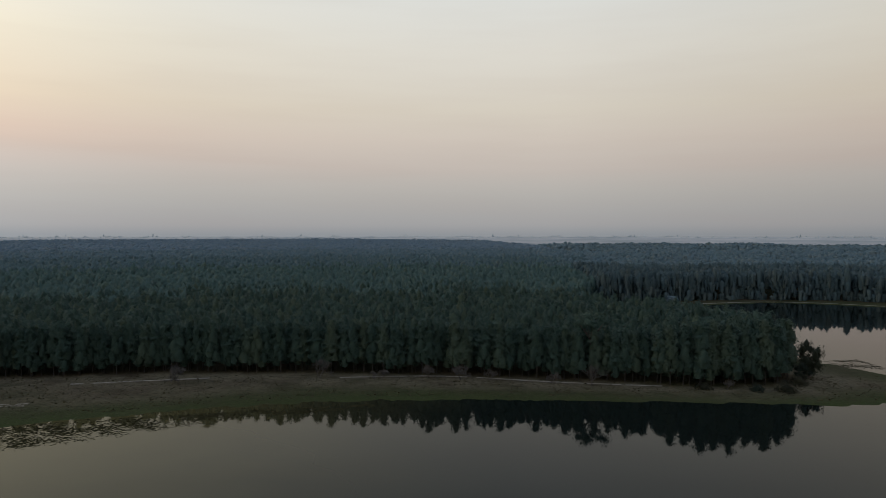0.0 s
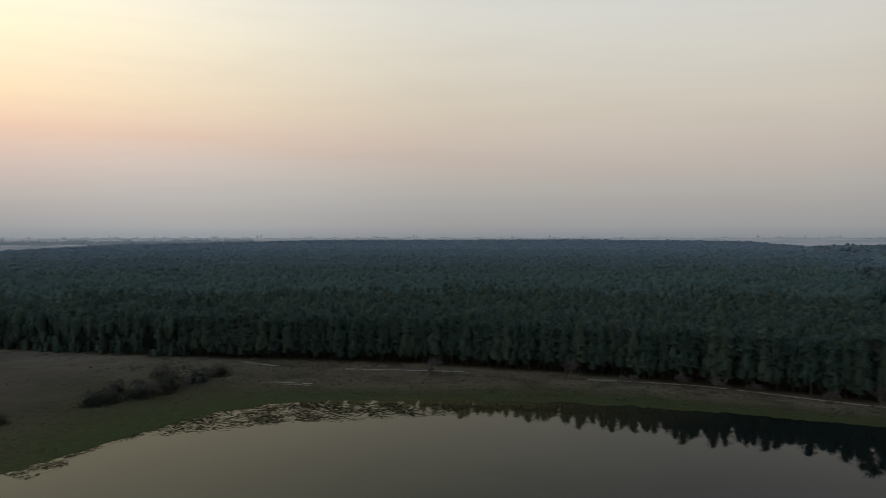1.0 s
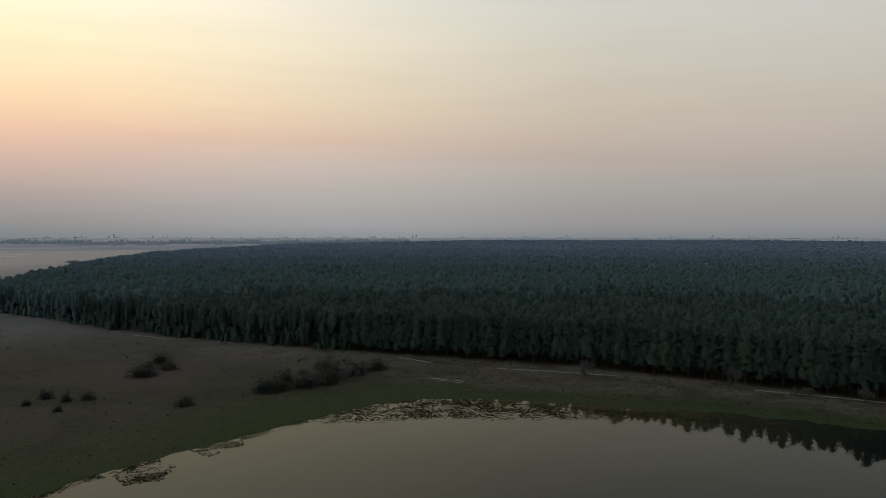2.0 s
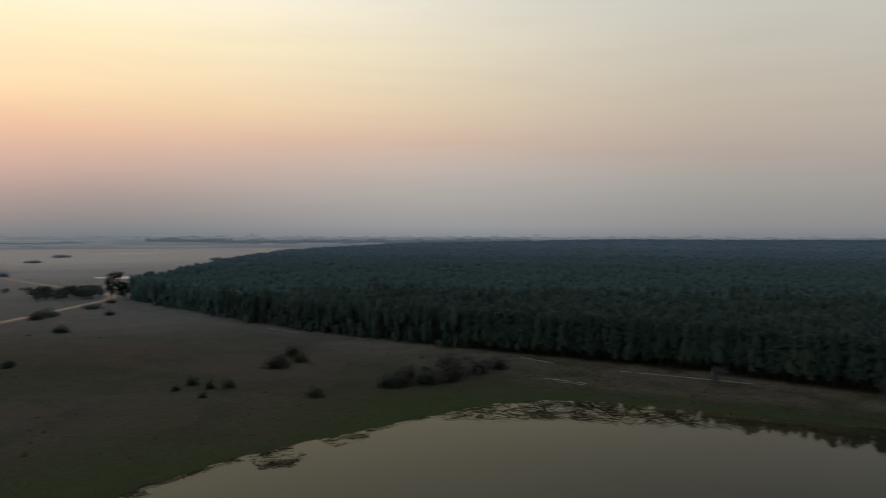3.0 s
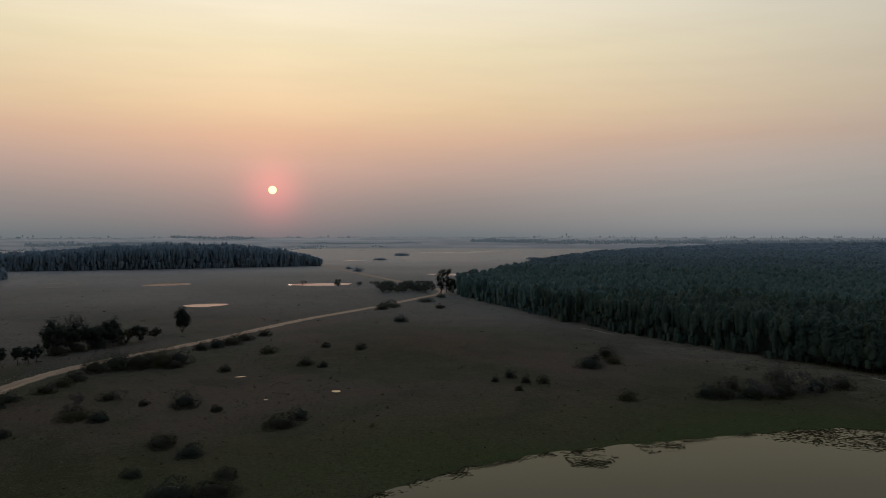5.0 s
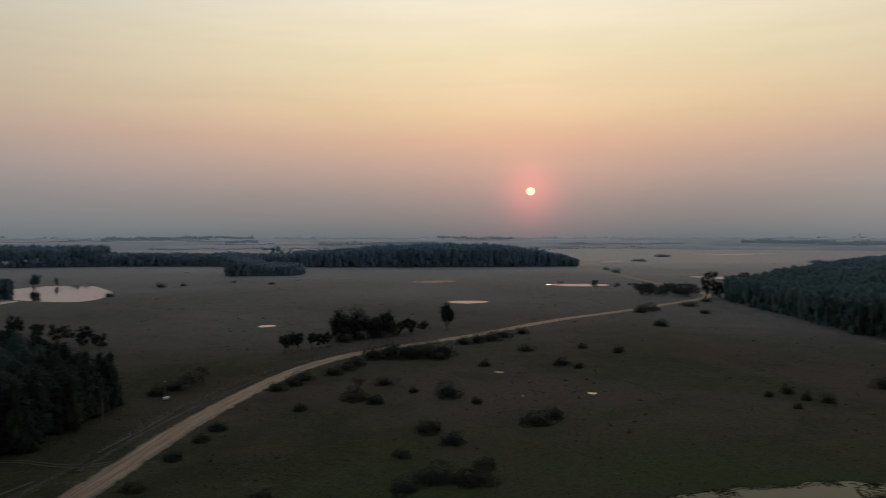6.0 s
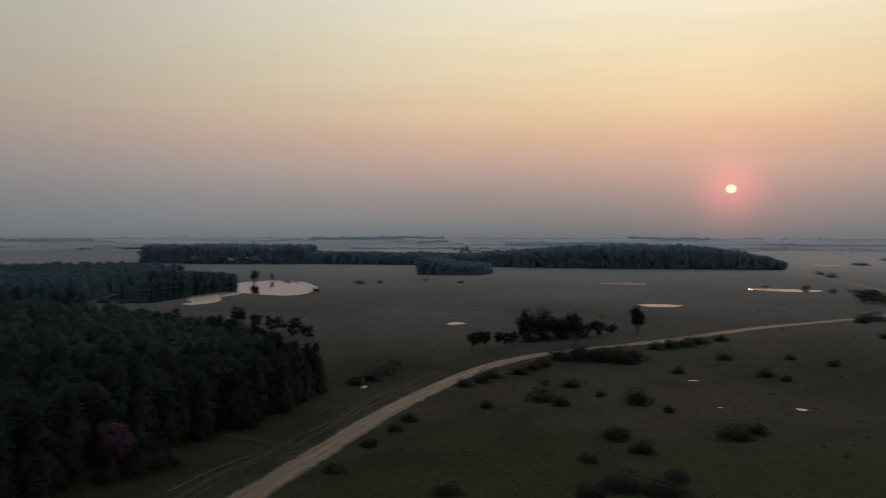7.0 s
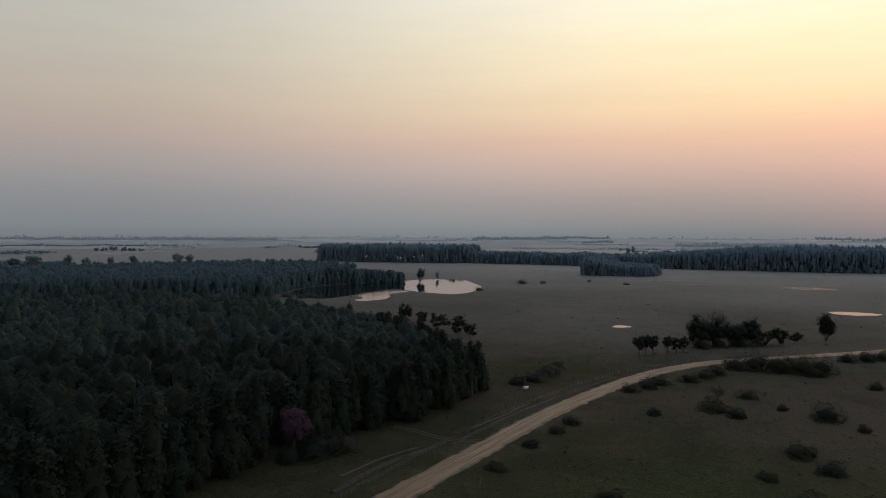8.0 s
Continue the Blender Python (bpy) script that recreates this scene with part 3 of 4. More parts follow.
tagged(new("road", ribbon(rounded(ROAD_LINE[::2], 6, False), 7.2, ROAD, "road", 0.10, 0.14)), "sandy tan dirt road with wheel ruts and ragged verges", "road", kind="structure")
TRACKS = [([(-155.6, -67), (-153.1, -72.0), (-153.7, -79), (-156.6, -87.7), (-157, -94)], 0.55), ([(-157.0, -67.5), (-154.6, -72.2), (-155.2, -79), (-158.0, -87.7), (-158.4, -94)], 0.5),
          ([(-120, -83), (-126.3, -82.4), (-134.5, -81.4), (-144.6, -78.3)], 0.8), ([(-165.4, -73.7), (-174, -72.3), (-180.8, -71.1), (-190, -70.4), (-198.7, -69.2)], 0.8),
          ([(-172, -71.0), (-184, -69.2), (-200, -66.6), (-214, -63.6)], 0.5), ([(-205, -66), (-216, -62.5), (-226, -60.5)], 0.8),
          ([(-124, 233), (-117, 234.5), (-104, 238), (-94, 240), (-81, 243)], 1.6), ([(-36, 244), (-17, 246), (0, 246.2), (15, 243)], 1.5),
          ([(15, 243), (34, 237.5), (52, 233.5), (72, 230)], 1.8), ([(-168, 232), (-160, 231), (-151, 229.5)], 1.6),
          ([(-291, 213.5), (-304, 214), (-318, 213)], 1.4),
          ([(-137, 203), (-133, 204.6), (-128, 204.9), (-122, 205.8)], 1.0), ([(-130, 202.2), (-126, 203.2), (-121.5, 203.2)], 0.8),
          ([(140, 486), (165, 490), (188, 505), (233, 517), (272, 509), (306, 486)], 2.6)]
for pts, width in TRACKS:
    tagged(new("track", ribbon(rounded(pts, 6, False), width, DUST if pts[0][1] < 0 else SAND, "track", 0.14 if pts[0][1] < 0 else 0.22, 0.0, int(width * 10), 5)), "worn strip of pale sand in the grass", "track", "sand tracks", "structure")

# a low bank of dug earth along the ditch beside the road
for pts, width in (([(-150, -72.2), (-163, -71.2), (-180, -69.0), (-200, -65.6), (-222, -61.8), (-246, -55.6)], 1.5), ([(-112, -79.2), (-124, -79.4), (-136, -78.0), (-147, -74.8)], 1.8)):
    tagged(new("earth_bank", ribbon(rounded(pts, 8, False), width, SOIL, "earth_bank", 0.04, 0.24, 5)), "low bank of dark dug earth along the roadside ditch", "bank", "earth banks by the road", "structure")

# ---- woods ----


def scatter(poly, spacing, near, far_, r, jitter=0.42):
    lo, hi = poly.min(0), poly.max(0)
    gx, gy = np.meshgrid(np.arange(lo[0], hi[0], spacing), np.arange(lo[1], hi[1], spacing), indexing="ij")
    gx, gy = gx.ravel() + r.uniform(-jitter, jitter, gx.size) * spacing, gy.ravel() + r.uniform(-jitter, jitter, gy.size) * spacing
    d = np.hypot(gx, gy)
    d += (25 * wave(gx, gy, 120, 23) + r.normal(0, 0.06, d.shape) * d) * (d > 380)
    az = np.degrees(np.arctan2(-gx, gy))
    keep = (d >= near) & (d < far_) & (az > -40) & (az < 155)
    gx, gy = gx[keep], gy[keep]
    keep = inside(gx, gy, poly)
    return gx[keep], gy[keep]


def crowns(x, y, h, count, size, girth, r, low=0.25, start=-0.3, even=False, near=None):
    """Crowns of many plantation trees at once: an uneven leafy dome each, with leaf sprays standing out of it. Gives verts, faces and a tone for each tree."""
    k = len(x)
    z0 = land(x, y)
    g_ = girth * r.uniform(0.75, 1.25, k)
    own = r.uniform(0, 1, k)
    p = r.uniform(0, 6.28, (k, 3, 1))
    lean = r.normal(0, 0.10, (k, 2, 1)) * g_[:, None, None]
    low = np.broadcast_to(np.asarray(low, float), k)[:, None]

    def skin(a, u, puff):
        """Points on the dome, by turn and by height from 0 (where the crown begins) to 1 (its tip)."""
        full = np.clip(1 - np.clip(u, 0, 1) ** 2.4, 0, 1) ** 0.6 * np.clip(0.72 + 1.1 * u, foot, 1)
        rad = g_[:, None] * full * puff * (1 + 0.17 * np.sin(2 * a + p[:, 0] + 5 * u) + 0.14 * np.sin(3 * a + p[:, 1] - 7 * u) + 0.13 * np.sin(10 * u + p[:, 2] + 2 * a))
        return np.stack([x[:, None] + rad * np.cos(a) + lean[:, 0] * u, y[:, None] + rad * np.sin(a) + lean[:, 1] * u, z0[:, None] + h[:, None] * (low + (1 - low) * u)], -1)

    near = count > 36 if near is None else near
    foot = 0.55
    a, u = r.uniform(0, 6.2832, (k, count)), r.beta(1.8, 1.15, (k, count)) if not even else r.beta(1.1, 1.1, (k, count))
    c = skin(a, u, r.uniform(0.84, 1.10, (k, count)))
    c[..., 2] += r.normal(0, 0.25 * size, (k, count))
    face = np.stack([np.cos(a) * (1.1 - u), np.sin(a) * (1.1 - u), 0.12 + 0.85 * u], -1)
    v, f = leaves(c.reshape(-1, 3), r.uniform(0.6, 1.3, k * count) * size, r, 1.0, face.reshape(-1, 3))
    tone = np.repeat(own, count * 3)
    ring = 6 if near else 4
    levels = (start, 0.3, 0.74) if near else (-0.2, 0.7)
    ang = np.arange(ring) * 6.2832 / ring + r.uniform(0, 6.28, (k, 1))
    shell = [skin(ang + 0.4 * q, np.full(ang.shape, u_), 0.74 if even else 0.84 if near else 0.9) for q, u_ in enumerate(levels)] + [skin(ang[:, :1], np.full((k, 1), 0.985), 0.0)]
    cv = np.concatenate(shell, 1)
    m, quads_, j = len(levels), [], np.arange(ring)
    for q in range(m - 1):
        e, g2_ = q * ring + j, q * ring + (j + 1) % ring
        quads_ += [np.stack([e, g2_, g2_ + ring], 1), np.stack([e, g2_ + ring, e + ring], 1)]
    e, g2_ = (m - 1) * ring + j, (m - 1) * ring + (j + 1) % ring
    quads_.append(np.stack([e, g2_, np.full(ring, m * ring)], 1))
    tri = np.concatenate(quads_)
    cf = (tri[None] + (m * ring + 1) * np.arange(k)[:, None, None]).reshape(-1, 3)
    v, f = np.concatenate([v, cv.reshape(-1, 3)]), np.concatenate([f, cf + len(v)])
    return v, f, np.concatenate([tone, np.repeat(own, m * ring + 1)])


def understory(x, y, h, count, size, girth, spacing, r):
    """Boughs, lower trees and bushes at every height that close a wood's edge."""
    k = 7 if spacing < 4.5 else 10
    x, y, h = np.repeat(x, k), np.repeat(y, k), np.repeat(h, k)
    x, y = x + r.normal(0, 0.42 * spacing, len(x)), y + r.normal(0, 0.42 * spacing, len(x))
    wide = girth * r.uniform(0.7, 1.15, len(x))
    top = np.maximum(h * r.uniform(0.12, 0.97, len(x)), wide)
    return crowns(x, y, top, int(min(max(0.4 * count, 8), 40)), size * 0.85, wide, r, np.clip(1 - 2.1 * wide / top, 0.0, 0.9), -0.05, True, False)


def wood(name, label, poly, height, mat, tiers, seed, skip=None, low=0.55, uneven=0.075):
    r = np.random.default_rng(seed)
    pieces, tones = [], []
    for near, far_, spacing, count, size, girth in tiers:
        x, y = scatter(poly, spacing, near, far_, r)
        if skip is not None:
            keep = ~skip(x, y)
            x, y = x[keep], y[keep]
        if len(x):
            h = (height(x, y) if callable(height) else height) * (0.97 + 0.06 * wave(x, y, 55, seed) + r.normal(0, uneven, len(x)))
            v, f, tone = crowns(x, y, h, count, size, girth, r, low)
            pieces.append((v, f))
            tones.append(tone)
            edge_ = (reach(x, y, poly) < (2.0 if spacing > 4.5 else 1.2) * spacing) & (np.hypot(x, y) < 1450)
            if edge_.any():
                # the outer rows are closed down to the ground
                v, f, tone = understory(x[edge_], y[edge_], h[edge_], count, size, girth, spacing, r)
                pieces.append((v, f))
                tones.append(tone)
    v, f = joined(pieces)
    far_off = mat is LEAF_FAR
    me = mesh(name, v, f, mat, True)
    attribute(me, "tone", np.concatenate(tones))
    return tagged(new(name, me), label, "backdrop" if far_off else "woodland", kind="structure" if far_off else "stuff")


FRONT_A = WOOD_A[:12]


def first_rows_a(x, y):
    return (reach(x, y, FRONT_A, False) < 9.0) & (x > -200)


def first_rows_c(x, y):
    return reach(x, y, np.concatenate([WOOD_C[16:], WOOD_C[:9]]), False) < 9.0


def tall_c(x, y):
    """The roadside wood is lower along its north-western side."""
    return 17.0 - 3.2 * np.clip(1 - reach(x, y, np.concatenate([WOOD_C[14:], WOOD_C[:2]]), False) / 45, 0, 1)


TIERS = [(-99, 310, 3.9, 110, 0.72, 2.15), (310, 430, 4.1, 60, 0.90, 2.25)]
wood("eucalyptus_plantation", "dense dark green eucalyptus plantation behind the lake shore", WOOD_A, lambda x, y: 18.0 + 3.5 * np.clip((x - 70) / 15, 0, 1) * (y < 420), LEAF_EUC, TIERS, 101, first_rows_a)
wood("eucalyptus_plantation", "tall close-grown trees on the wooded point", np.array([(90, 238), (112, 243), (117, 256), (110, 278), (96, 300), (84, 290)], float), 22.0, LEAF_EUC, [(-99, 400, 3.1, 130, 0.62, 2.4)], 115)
# stands farther out take leaves whose colour holds the haze
wood("eucalyptus_plantation", "second stand of the eucalyptus plantation, its green dulled by a haze tint", WOOD_A, 18.0, LEAF_TWO, [(430, 540, 4.4, 22, 0.95, 2.5), (540, 760, 5.0, 12, 1.2, 2.9)], 110)
wood("eucalyptus_plantation", "middle stand of the eucalyptus plantation, haze-tinted grey-green", WOOD_A, 18.0, LEAF_MID, [(760, 1080, 6.0, 7, 1.6, 3.5)], 111)
wood("eucalyptus_plantation", "outer stand of the eucalyptus plantation, haze-tinted grey-blue", WOOD_A, 18.0, LEAF_OUT, [(1080, 1600, 8.6, 5, 2.2, 5.0)], 113)
wood("eucalyptus_plantation", "far stands of plantation running to the horizon, haze-tinted blue-grey", WOOD_A, 18.0, LEAF_BLUE, [(1600, 4800, 19, 3, 3.6, 10.5)], 112)
wood("shore_wood", "wood behind the far inlet shore, haze-tinted blue-green", WOOD_B, 22.5, LEAF_SHORE, [(-99, 580, 4.6, 44, 0.9, 2.7), (580, 900, 5.2, 16, 1.3, 3.2)], 102)
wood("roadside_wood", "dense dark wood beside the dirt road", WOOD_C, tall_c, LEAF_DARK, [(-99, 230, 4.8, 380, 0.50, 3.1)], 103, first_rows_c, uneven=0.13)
wood("roadside_wood", "back of the wood beside the dirt road, paled by a haze tint", WOOD_C, tall_c, LEAF_BACK, [(230, 300, 5.0, 130, 0.85, 3.2), (300, 500, 5.2, 50, 1.2, 3.3)], 116, first_rows_c, uneven=0.13)
wood("pond_wood", "dark wood standing behind the pond, haze-tinted blue-green", WOOD_D, lambda x, y: 18.0 - 7.0 * np.clip((-x - 585) / 70, 0, 1) * (y > -460), LEAF_POND, [(-99, 640, 5.0, 40, 1.1, 3.0), (640, 900, 5.6, 16, 1.5, 3.5)], 104)


def step_height(xs, hs):
    return lambda x, y: np.interp(y, xs, hs)


PLAIN = [(0, 5000, 6.2, 14, 1.5, 4.0)]
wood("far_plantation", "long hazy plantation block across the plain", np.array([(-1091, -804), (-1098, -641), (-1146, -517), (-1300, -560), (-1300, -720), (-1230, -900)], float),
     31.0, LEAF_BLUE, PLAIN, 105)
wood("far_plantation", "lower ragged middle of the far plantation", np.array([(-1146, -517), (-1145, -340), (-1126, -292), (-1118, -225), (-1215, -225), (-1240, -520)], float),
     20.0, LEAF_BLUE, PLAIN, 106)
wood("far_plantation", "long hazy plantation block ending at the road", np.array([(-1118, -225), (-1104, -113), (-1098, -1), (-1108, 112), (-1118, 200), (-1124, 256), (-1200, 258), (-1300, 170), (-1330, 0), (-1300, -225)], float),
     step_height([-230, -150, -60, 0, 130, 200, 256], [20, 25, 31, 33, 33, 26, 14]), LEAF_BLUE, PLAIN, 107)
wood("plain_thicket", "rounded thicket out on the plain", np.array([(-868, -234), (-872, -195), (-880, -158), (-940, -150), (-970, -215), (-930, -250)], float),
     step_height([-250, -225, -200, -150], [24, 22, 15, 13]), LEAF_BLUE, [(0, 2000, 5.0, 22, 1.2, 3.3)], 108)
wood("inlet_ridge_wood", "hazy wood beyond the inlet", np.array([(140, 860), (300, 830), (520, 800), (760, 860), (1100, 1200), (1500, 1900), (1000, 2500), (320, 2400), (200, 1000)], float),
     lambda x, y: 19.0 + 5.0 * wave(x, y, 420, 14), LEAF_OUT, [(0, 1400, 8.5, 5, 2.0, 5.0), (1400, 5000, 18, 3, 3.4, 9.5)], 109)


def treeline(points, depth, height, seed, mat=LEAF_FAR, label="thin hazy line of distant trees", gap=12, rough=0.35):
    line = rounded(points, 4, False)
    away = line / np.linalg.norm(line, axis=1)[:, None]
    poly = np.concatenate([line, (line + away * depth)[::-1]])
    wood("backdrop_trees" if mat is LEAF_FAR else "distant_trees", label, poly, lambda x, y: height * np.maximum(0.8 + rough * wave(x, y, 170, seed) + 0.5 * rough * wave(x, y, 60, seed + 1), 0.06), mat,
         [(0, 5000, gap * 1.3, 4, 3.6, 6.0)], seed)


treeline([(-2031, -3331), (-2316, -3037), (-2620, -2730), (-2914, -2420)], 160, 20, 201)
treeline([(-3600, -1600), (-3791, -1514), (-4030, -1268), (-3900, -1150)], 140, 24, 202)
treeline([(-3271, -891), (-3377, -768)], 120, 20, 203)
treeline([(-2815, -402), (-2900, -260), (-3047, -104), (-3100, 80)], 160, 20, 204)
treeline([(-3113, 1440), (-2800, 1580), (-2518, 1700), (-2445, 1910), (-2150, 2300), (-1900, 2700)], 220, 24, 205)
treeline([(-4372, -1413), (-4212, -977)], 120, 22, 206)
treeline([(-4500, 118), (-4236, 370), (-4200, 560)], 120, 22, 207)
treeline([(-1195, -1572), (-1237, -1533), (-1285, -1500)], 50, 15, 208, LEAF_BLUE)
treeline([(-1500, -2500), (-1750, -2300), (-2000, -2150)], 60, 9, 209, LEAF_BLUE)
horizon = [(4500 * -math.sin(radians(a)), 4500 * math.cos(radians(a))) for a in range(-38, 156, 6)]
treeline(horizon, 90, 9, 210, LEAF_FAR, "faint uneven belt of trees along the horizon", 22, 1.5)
# small hazy clumps and hedges scattered over the far plain
r = np.random.default_rng(24)
for k in range(26):
    a, d = radians(r.uniform(66, 152)), 1500 * (3.0 ** r.uniform(0, 1))
    if radians(76) < a < radians(108) and d < 2200:
        d += 900
    c, long = np.array([-math.sin(a), math.cos(a)]) * d, r.uniform(25, 0.09 * d)
    t = np.array([math.cos(a), math.sin(a)]) * long
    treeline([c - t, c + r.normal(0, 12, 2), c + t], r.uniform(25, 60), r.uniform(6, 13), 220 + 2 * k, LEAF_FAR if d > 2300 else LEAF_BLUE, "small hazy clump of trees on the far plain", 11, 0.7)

for k in range(12):
    a, d = radians(r.uniform(119, 149)), r.uniform(1150, 2500)
    c, long = np.array([-math.sin(a), math.cos(a)]) * d, r.uniform(20, 70)
    t = np.array([math.cos(a), math.sin(a)]) * long
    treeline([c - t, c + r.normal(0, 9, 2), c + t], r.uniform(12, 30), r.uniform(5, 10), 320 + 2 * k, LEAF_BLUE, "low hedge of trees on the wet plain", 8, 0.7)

# ---- single trees and shrubs ----


def eucalyptus(h, seed, name="eucalyptus_tree", label="tall slender eucalyptus at the edge of the plantation", group="trees of the first rows", leaf=LEAF_EUC, girth=3.3, low=0.17, wood_=BARK_EUC):
    r = np.random.default_rng(seed)
    root = thing(name, label, "tree", group)
    z = np.linspace(0, 0.96 * h, 7)
    bend = np.cumsum(r.normal(0, 0.10, (7, 2)), 0)
    bend -= bend[0]
    stem = np.c_[bend, z]
    pieces = [tube(stem, np.linspace(0.17, 0.03, 7), 6)]
    tufts, faces_ = [], []
    for k in range(22):
        u = (k + r.uniform(0, 1)) / 22
        at = np.array([np.interp(u * 0.66 + 0.33, np.linspace(0, 1, 7), bend[:, 0]), np.interp(u * 0.66 + 0.33, np.linspace(0, 1, 7), bend[:, 1]), h * (low + (0.93 - low) * u)])
        a, reach_out = r.uniform(0, 6.28), girth * (0.35 + 0.65 * math.sin(math.pi * (0.15 + 0.8 * u))) * (1.15 - 0.5 * u) * r.uniform(0.5, 1.0)
        tip = at + np.array([math.cos(a) * reach_out, math.sin(a) * reach_out, reach_out * 0.55 + 0.3])
        pieces.append(tube([at, (at + tip) / 2 - (0, 0, 0.08), tip], [0.05, 0.03, 0.012], 3))
        off = r.normal(0, 1, (20, 3))
        off[:, 2] = np.abs(off[:, 2]) * 0.8 - 0.3
        off *= (0.62 * girth / 2.2) / np.linalg.norm(off, axis=1)[:, None] * r.uniform(0.4, 1.5, (20, 1))
        tufts.append(tip + off)
        faces_.append(0.3 * off + (tip - at) * 0.6 + (0, 0, 0.3 + 0.6 * u))
    off = r.normal(0, (0.5, 0.5, 0.6), (40, 3))
    tufts.append(stem[-1] + off)
    faces_.append(off + (0, 0, 0.3))
    part("trunk", mesh("trunk", *joined(pieces), wood_, True), root)
    m = 9
    u = np.linspace(0, 1, m) ** 0.9
    spin, top = np.arange(m) * 2.4 + r.uniform(0, 6.28), h * (low + 0.2 + (0.8 - low) * u)
    wide = girth * (0.40 + 0.24 * np.sin(math.pi * np.clip(u + 0.08, 0, 1))) * r.uniform(0.85, 1.2, m)
    out = girth * 0.42 * (1 - u ** 2) * r.uniform(0.7, 1.2, m)
    v, f, tone = crowns(out * np.cos(spin), out * np.sin(spin), top, 105, 0.50, wide, r, np.clip(1 - 2.3 * wide / top, 0.02, 1), 0.0, True)
    tone = np.full(len(v), tone[0])
    c = np.concatenate(tufts)
    sv, sf = leaves(c, r.uniform(0.36, 0.70, len(c)), r, 1.0, np.concatenate(faces_))
    me = mesh("crown", *joined([(v, f), (sv, sf)]), leaf, True)
    attribute(me, "tone", np.concatenate([tone, np.full(len(sv), tone[0])]))
    part("crown", me, root)
    return root


def broad_tree(h, wide, seed, label, leaf=LEAF_BROAD, name="broadleaf_tree", group="", clear=0.28, count=34):
    r = np.random.default_rng(seed)
    root = thing(name, label, "tree", group)
    fork = h * clear
    stem = [(0, 0, 0), (r.normal(0, 0.1), r.normal(0, 0.1), fork * 0.55), (r.normal(0, 0.2), r.normal(0, 0.2), fork)]
    tv, tf = tube(stem, [t_ * h * (0.5 if clear > 0.5 else 1.0) for t_ in (0.035, 0.026, 0.022)], 7)
    trunk = part("trunk", mesh("trunk", tv, tf, BARK, True), root)
    tufts, faces_ = [], []
    low, mid_z = h * clear * 0.75, h * (0.5 + clear * 0.45)
    flat = clear > 0.5
    m = 9 if count < 60 else 13
    turn = np.arange(m) * 2.4 + r.uniform(0, 6)
    lift = np.clip(np.linspace(-0.85, 0.92, m) + r.normal(0, 0.12, m), -0.95, 0.95)
    lobes = np.stack([np.sqrt(1 - lift ** 2) * np.cos(turn), np.sqrt(1 - lift ** 2) * np.sin(turn), lift], 1) * r.uniform(0.40, 0.68 if count > 90 else 0.92, (m, 1))
    if flat:
        low, mid_z = h * 0.62, h * 0.80
        lobes[:, 2] *= 0.7
    swell = r.uniform(0.32 if count > 90 else 0.24, 0.46, m)
    for k in range(count):
        d = r.normal(size=3)
        d *= swell[k % m] * r.uniform(0.3, 1.0) ** 0.4 / np.linalg.norm(d)
        whole = lobes[k % m] + d
        up = (h - mid_z) if whole[2] > 0 else (mid_z - low)
        scale = np.array([wide * 0.5, wide * 0.5, up])
        tip = whole * scale + (0, 0, mid_z)
        if k < 6:
            mid_ = np.array(stem[2]) * 0.5 + tip * 0.5
            part("limb", mesh("limb", *tube([stem[2], mid_, tip], [0.013 * h, 0.008 * h, 0.003 * h], 4), BARK, True), root)
        spread = 0.05 * (wide + h) / 2 * r.uniform(0.7, 1.2)
        off = r.normal(0, (spread, spread, spread * 0.8), (40, 3))
        tufts.append(tip + off)
        faces_.append(off / spread * 0.5 + d / swell[k % m] + whole * 0.5 + (0, 0, 0.3))
    c = np.concatenate(tufts)
    body = [leaves(c, r.uniform(0.6, 1.1, len(c)) * (0.20 + 0.022 * (wide + h) / 2), r, 1.0, np.concatenate(faces_))]
    for q in range(m):
        up = (h - mid_z) if lobes[q, 2] > 0 else (mid_z - low)
        z_, s_ = mid_z + lobes[q, 2] * up, 0.56 * swell[q]
        body.append(heart(lobes[q, :2] * wide * 0.5, s_ * wide * 0.5, max(z_ - s_ * up * 1.3, 0.02 * h), z_ + s_ * up, r, 5))
    part("crown", mesh("crown", *joined(body), leaf, True), root)
    return root


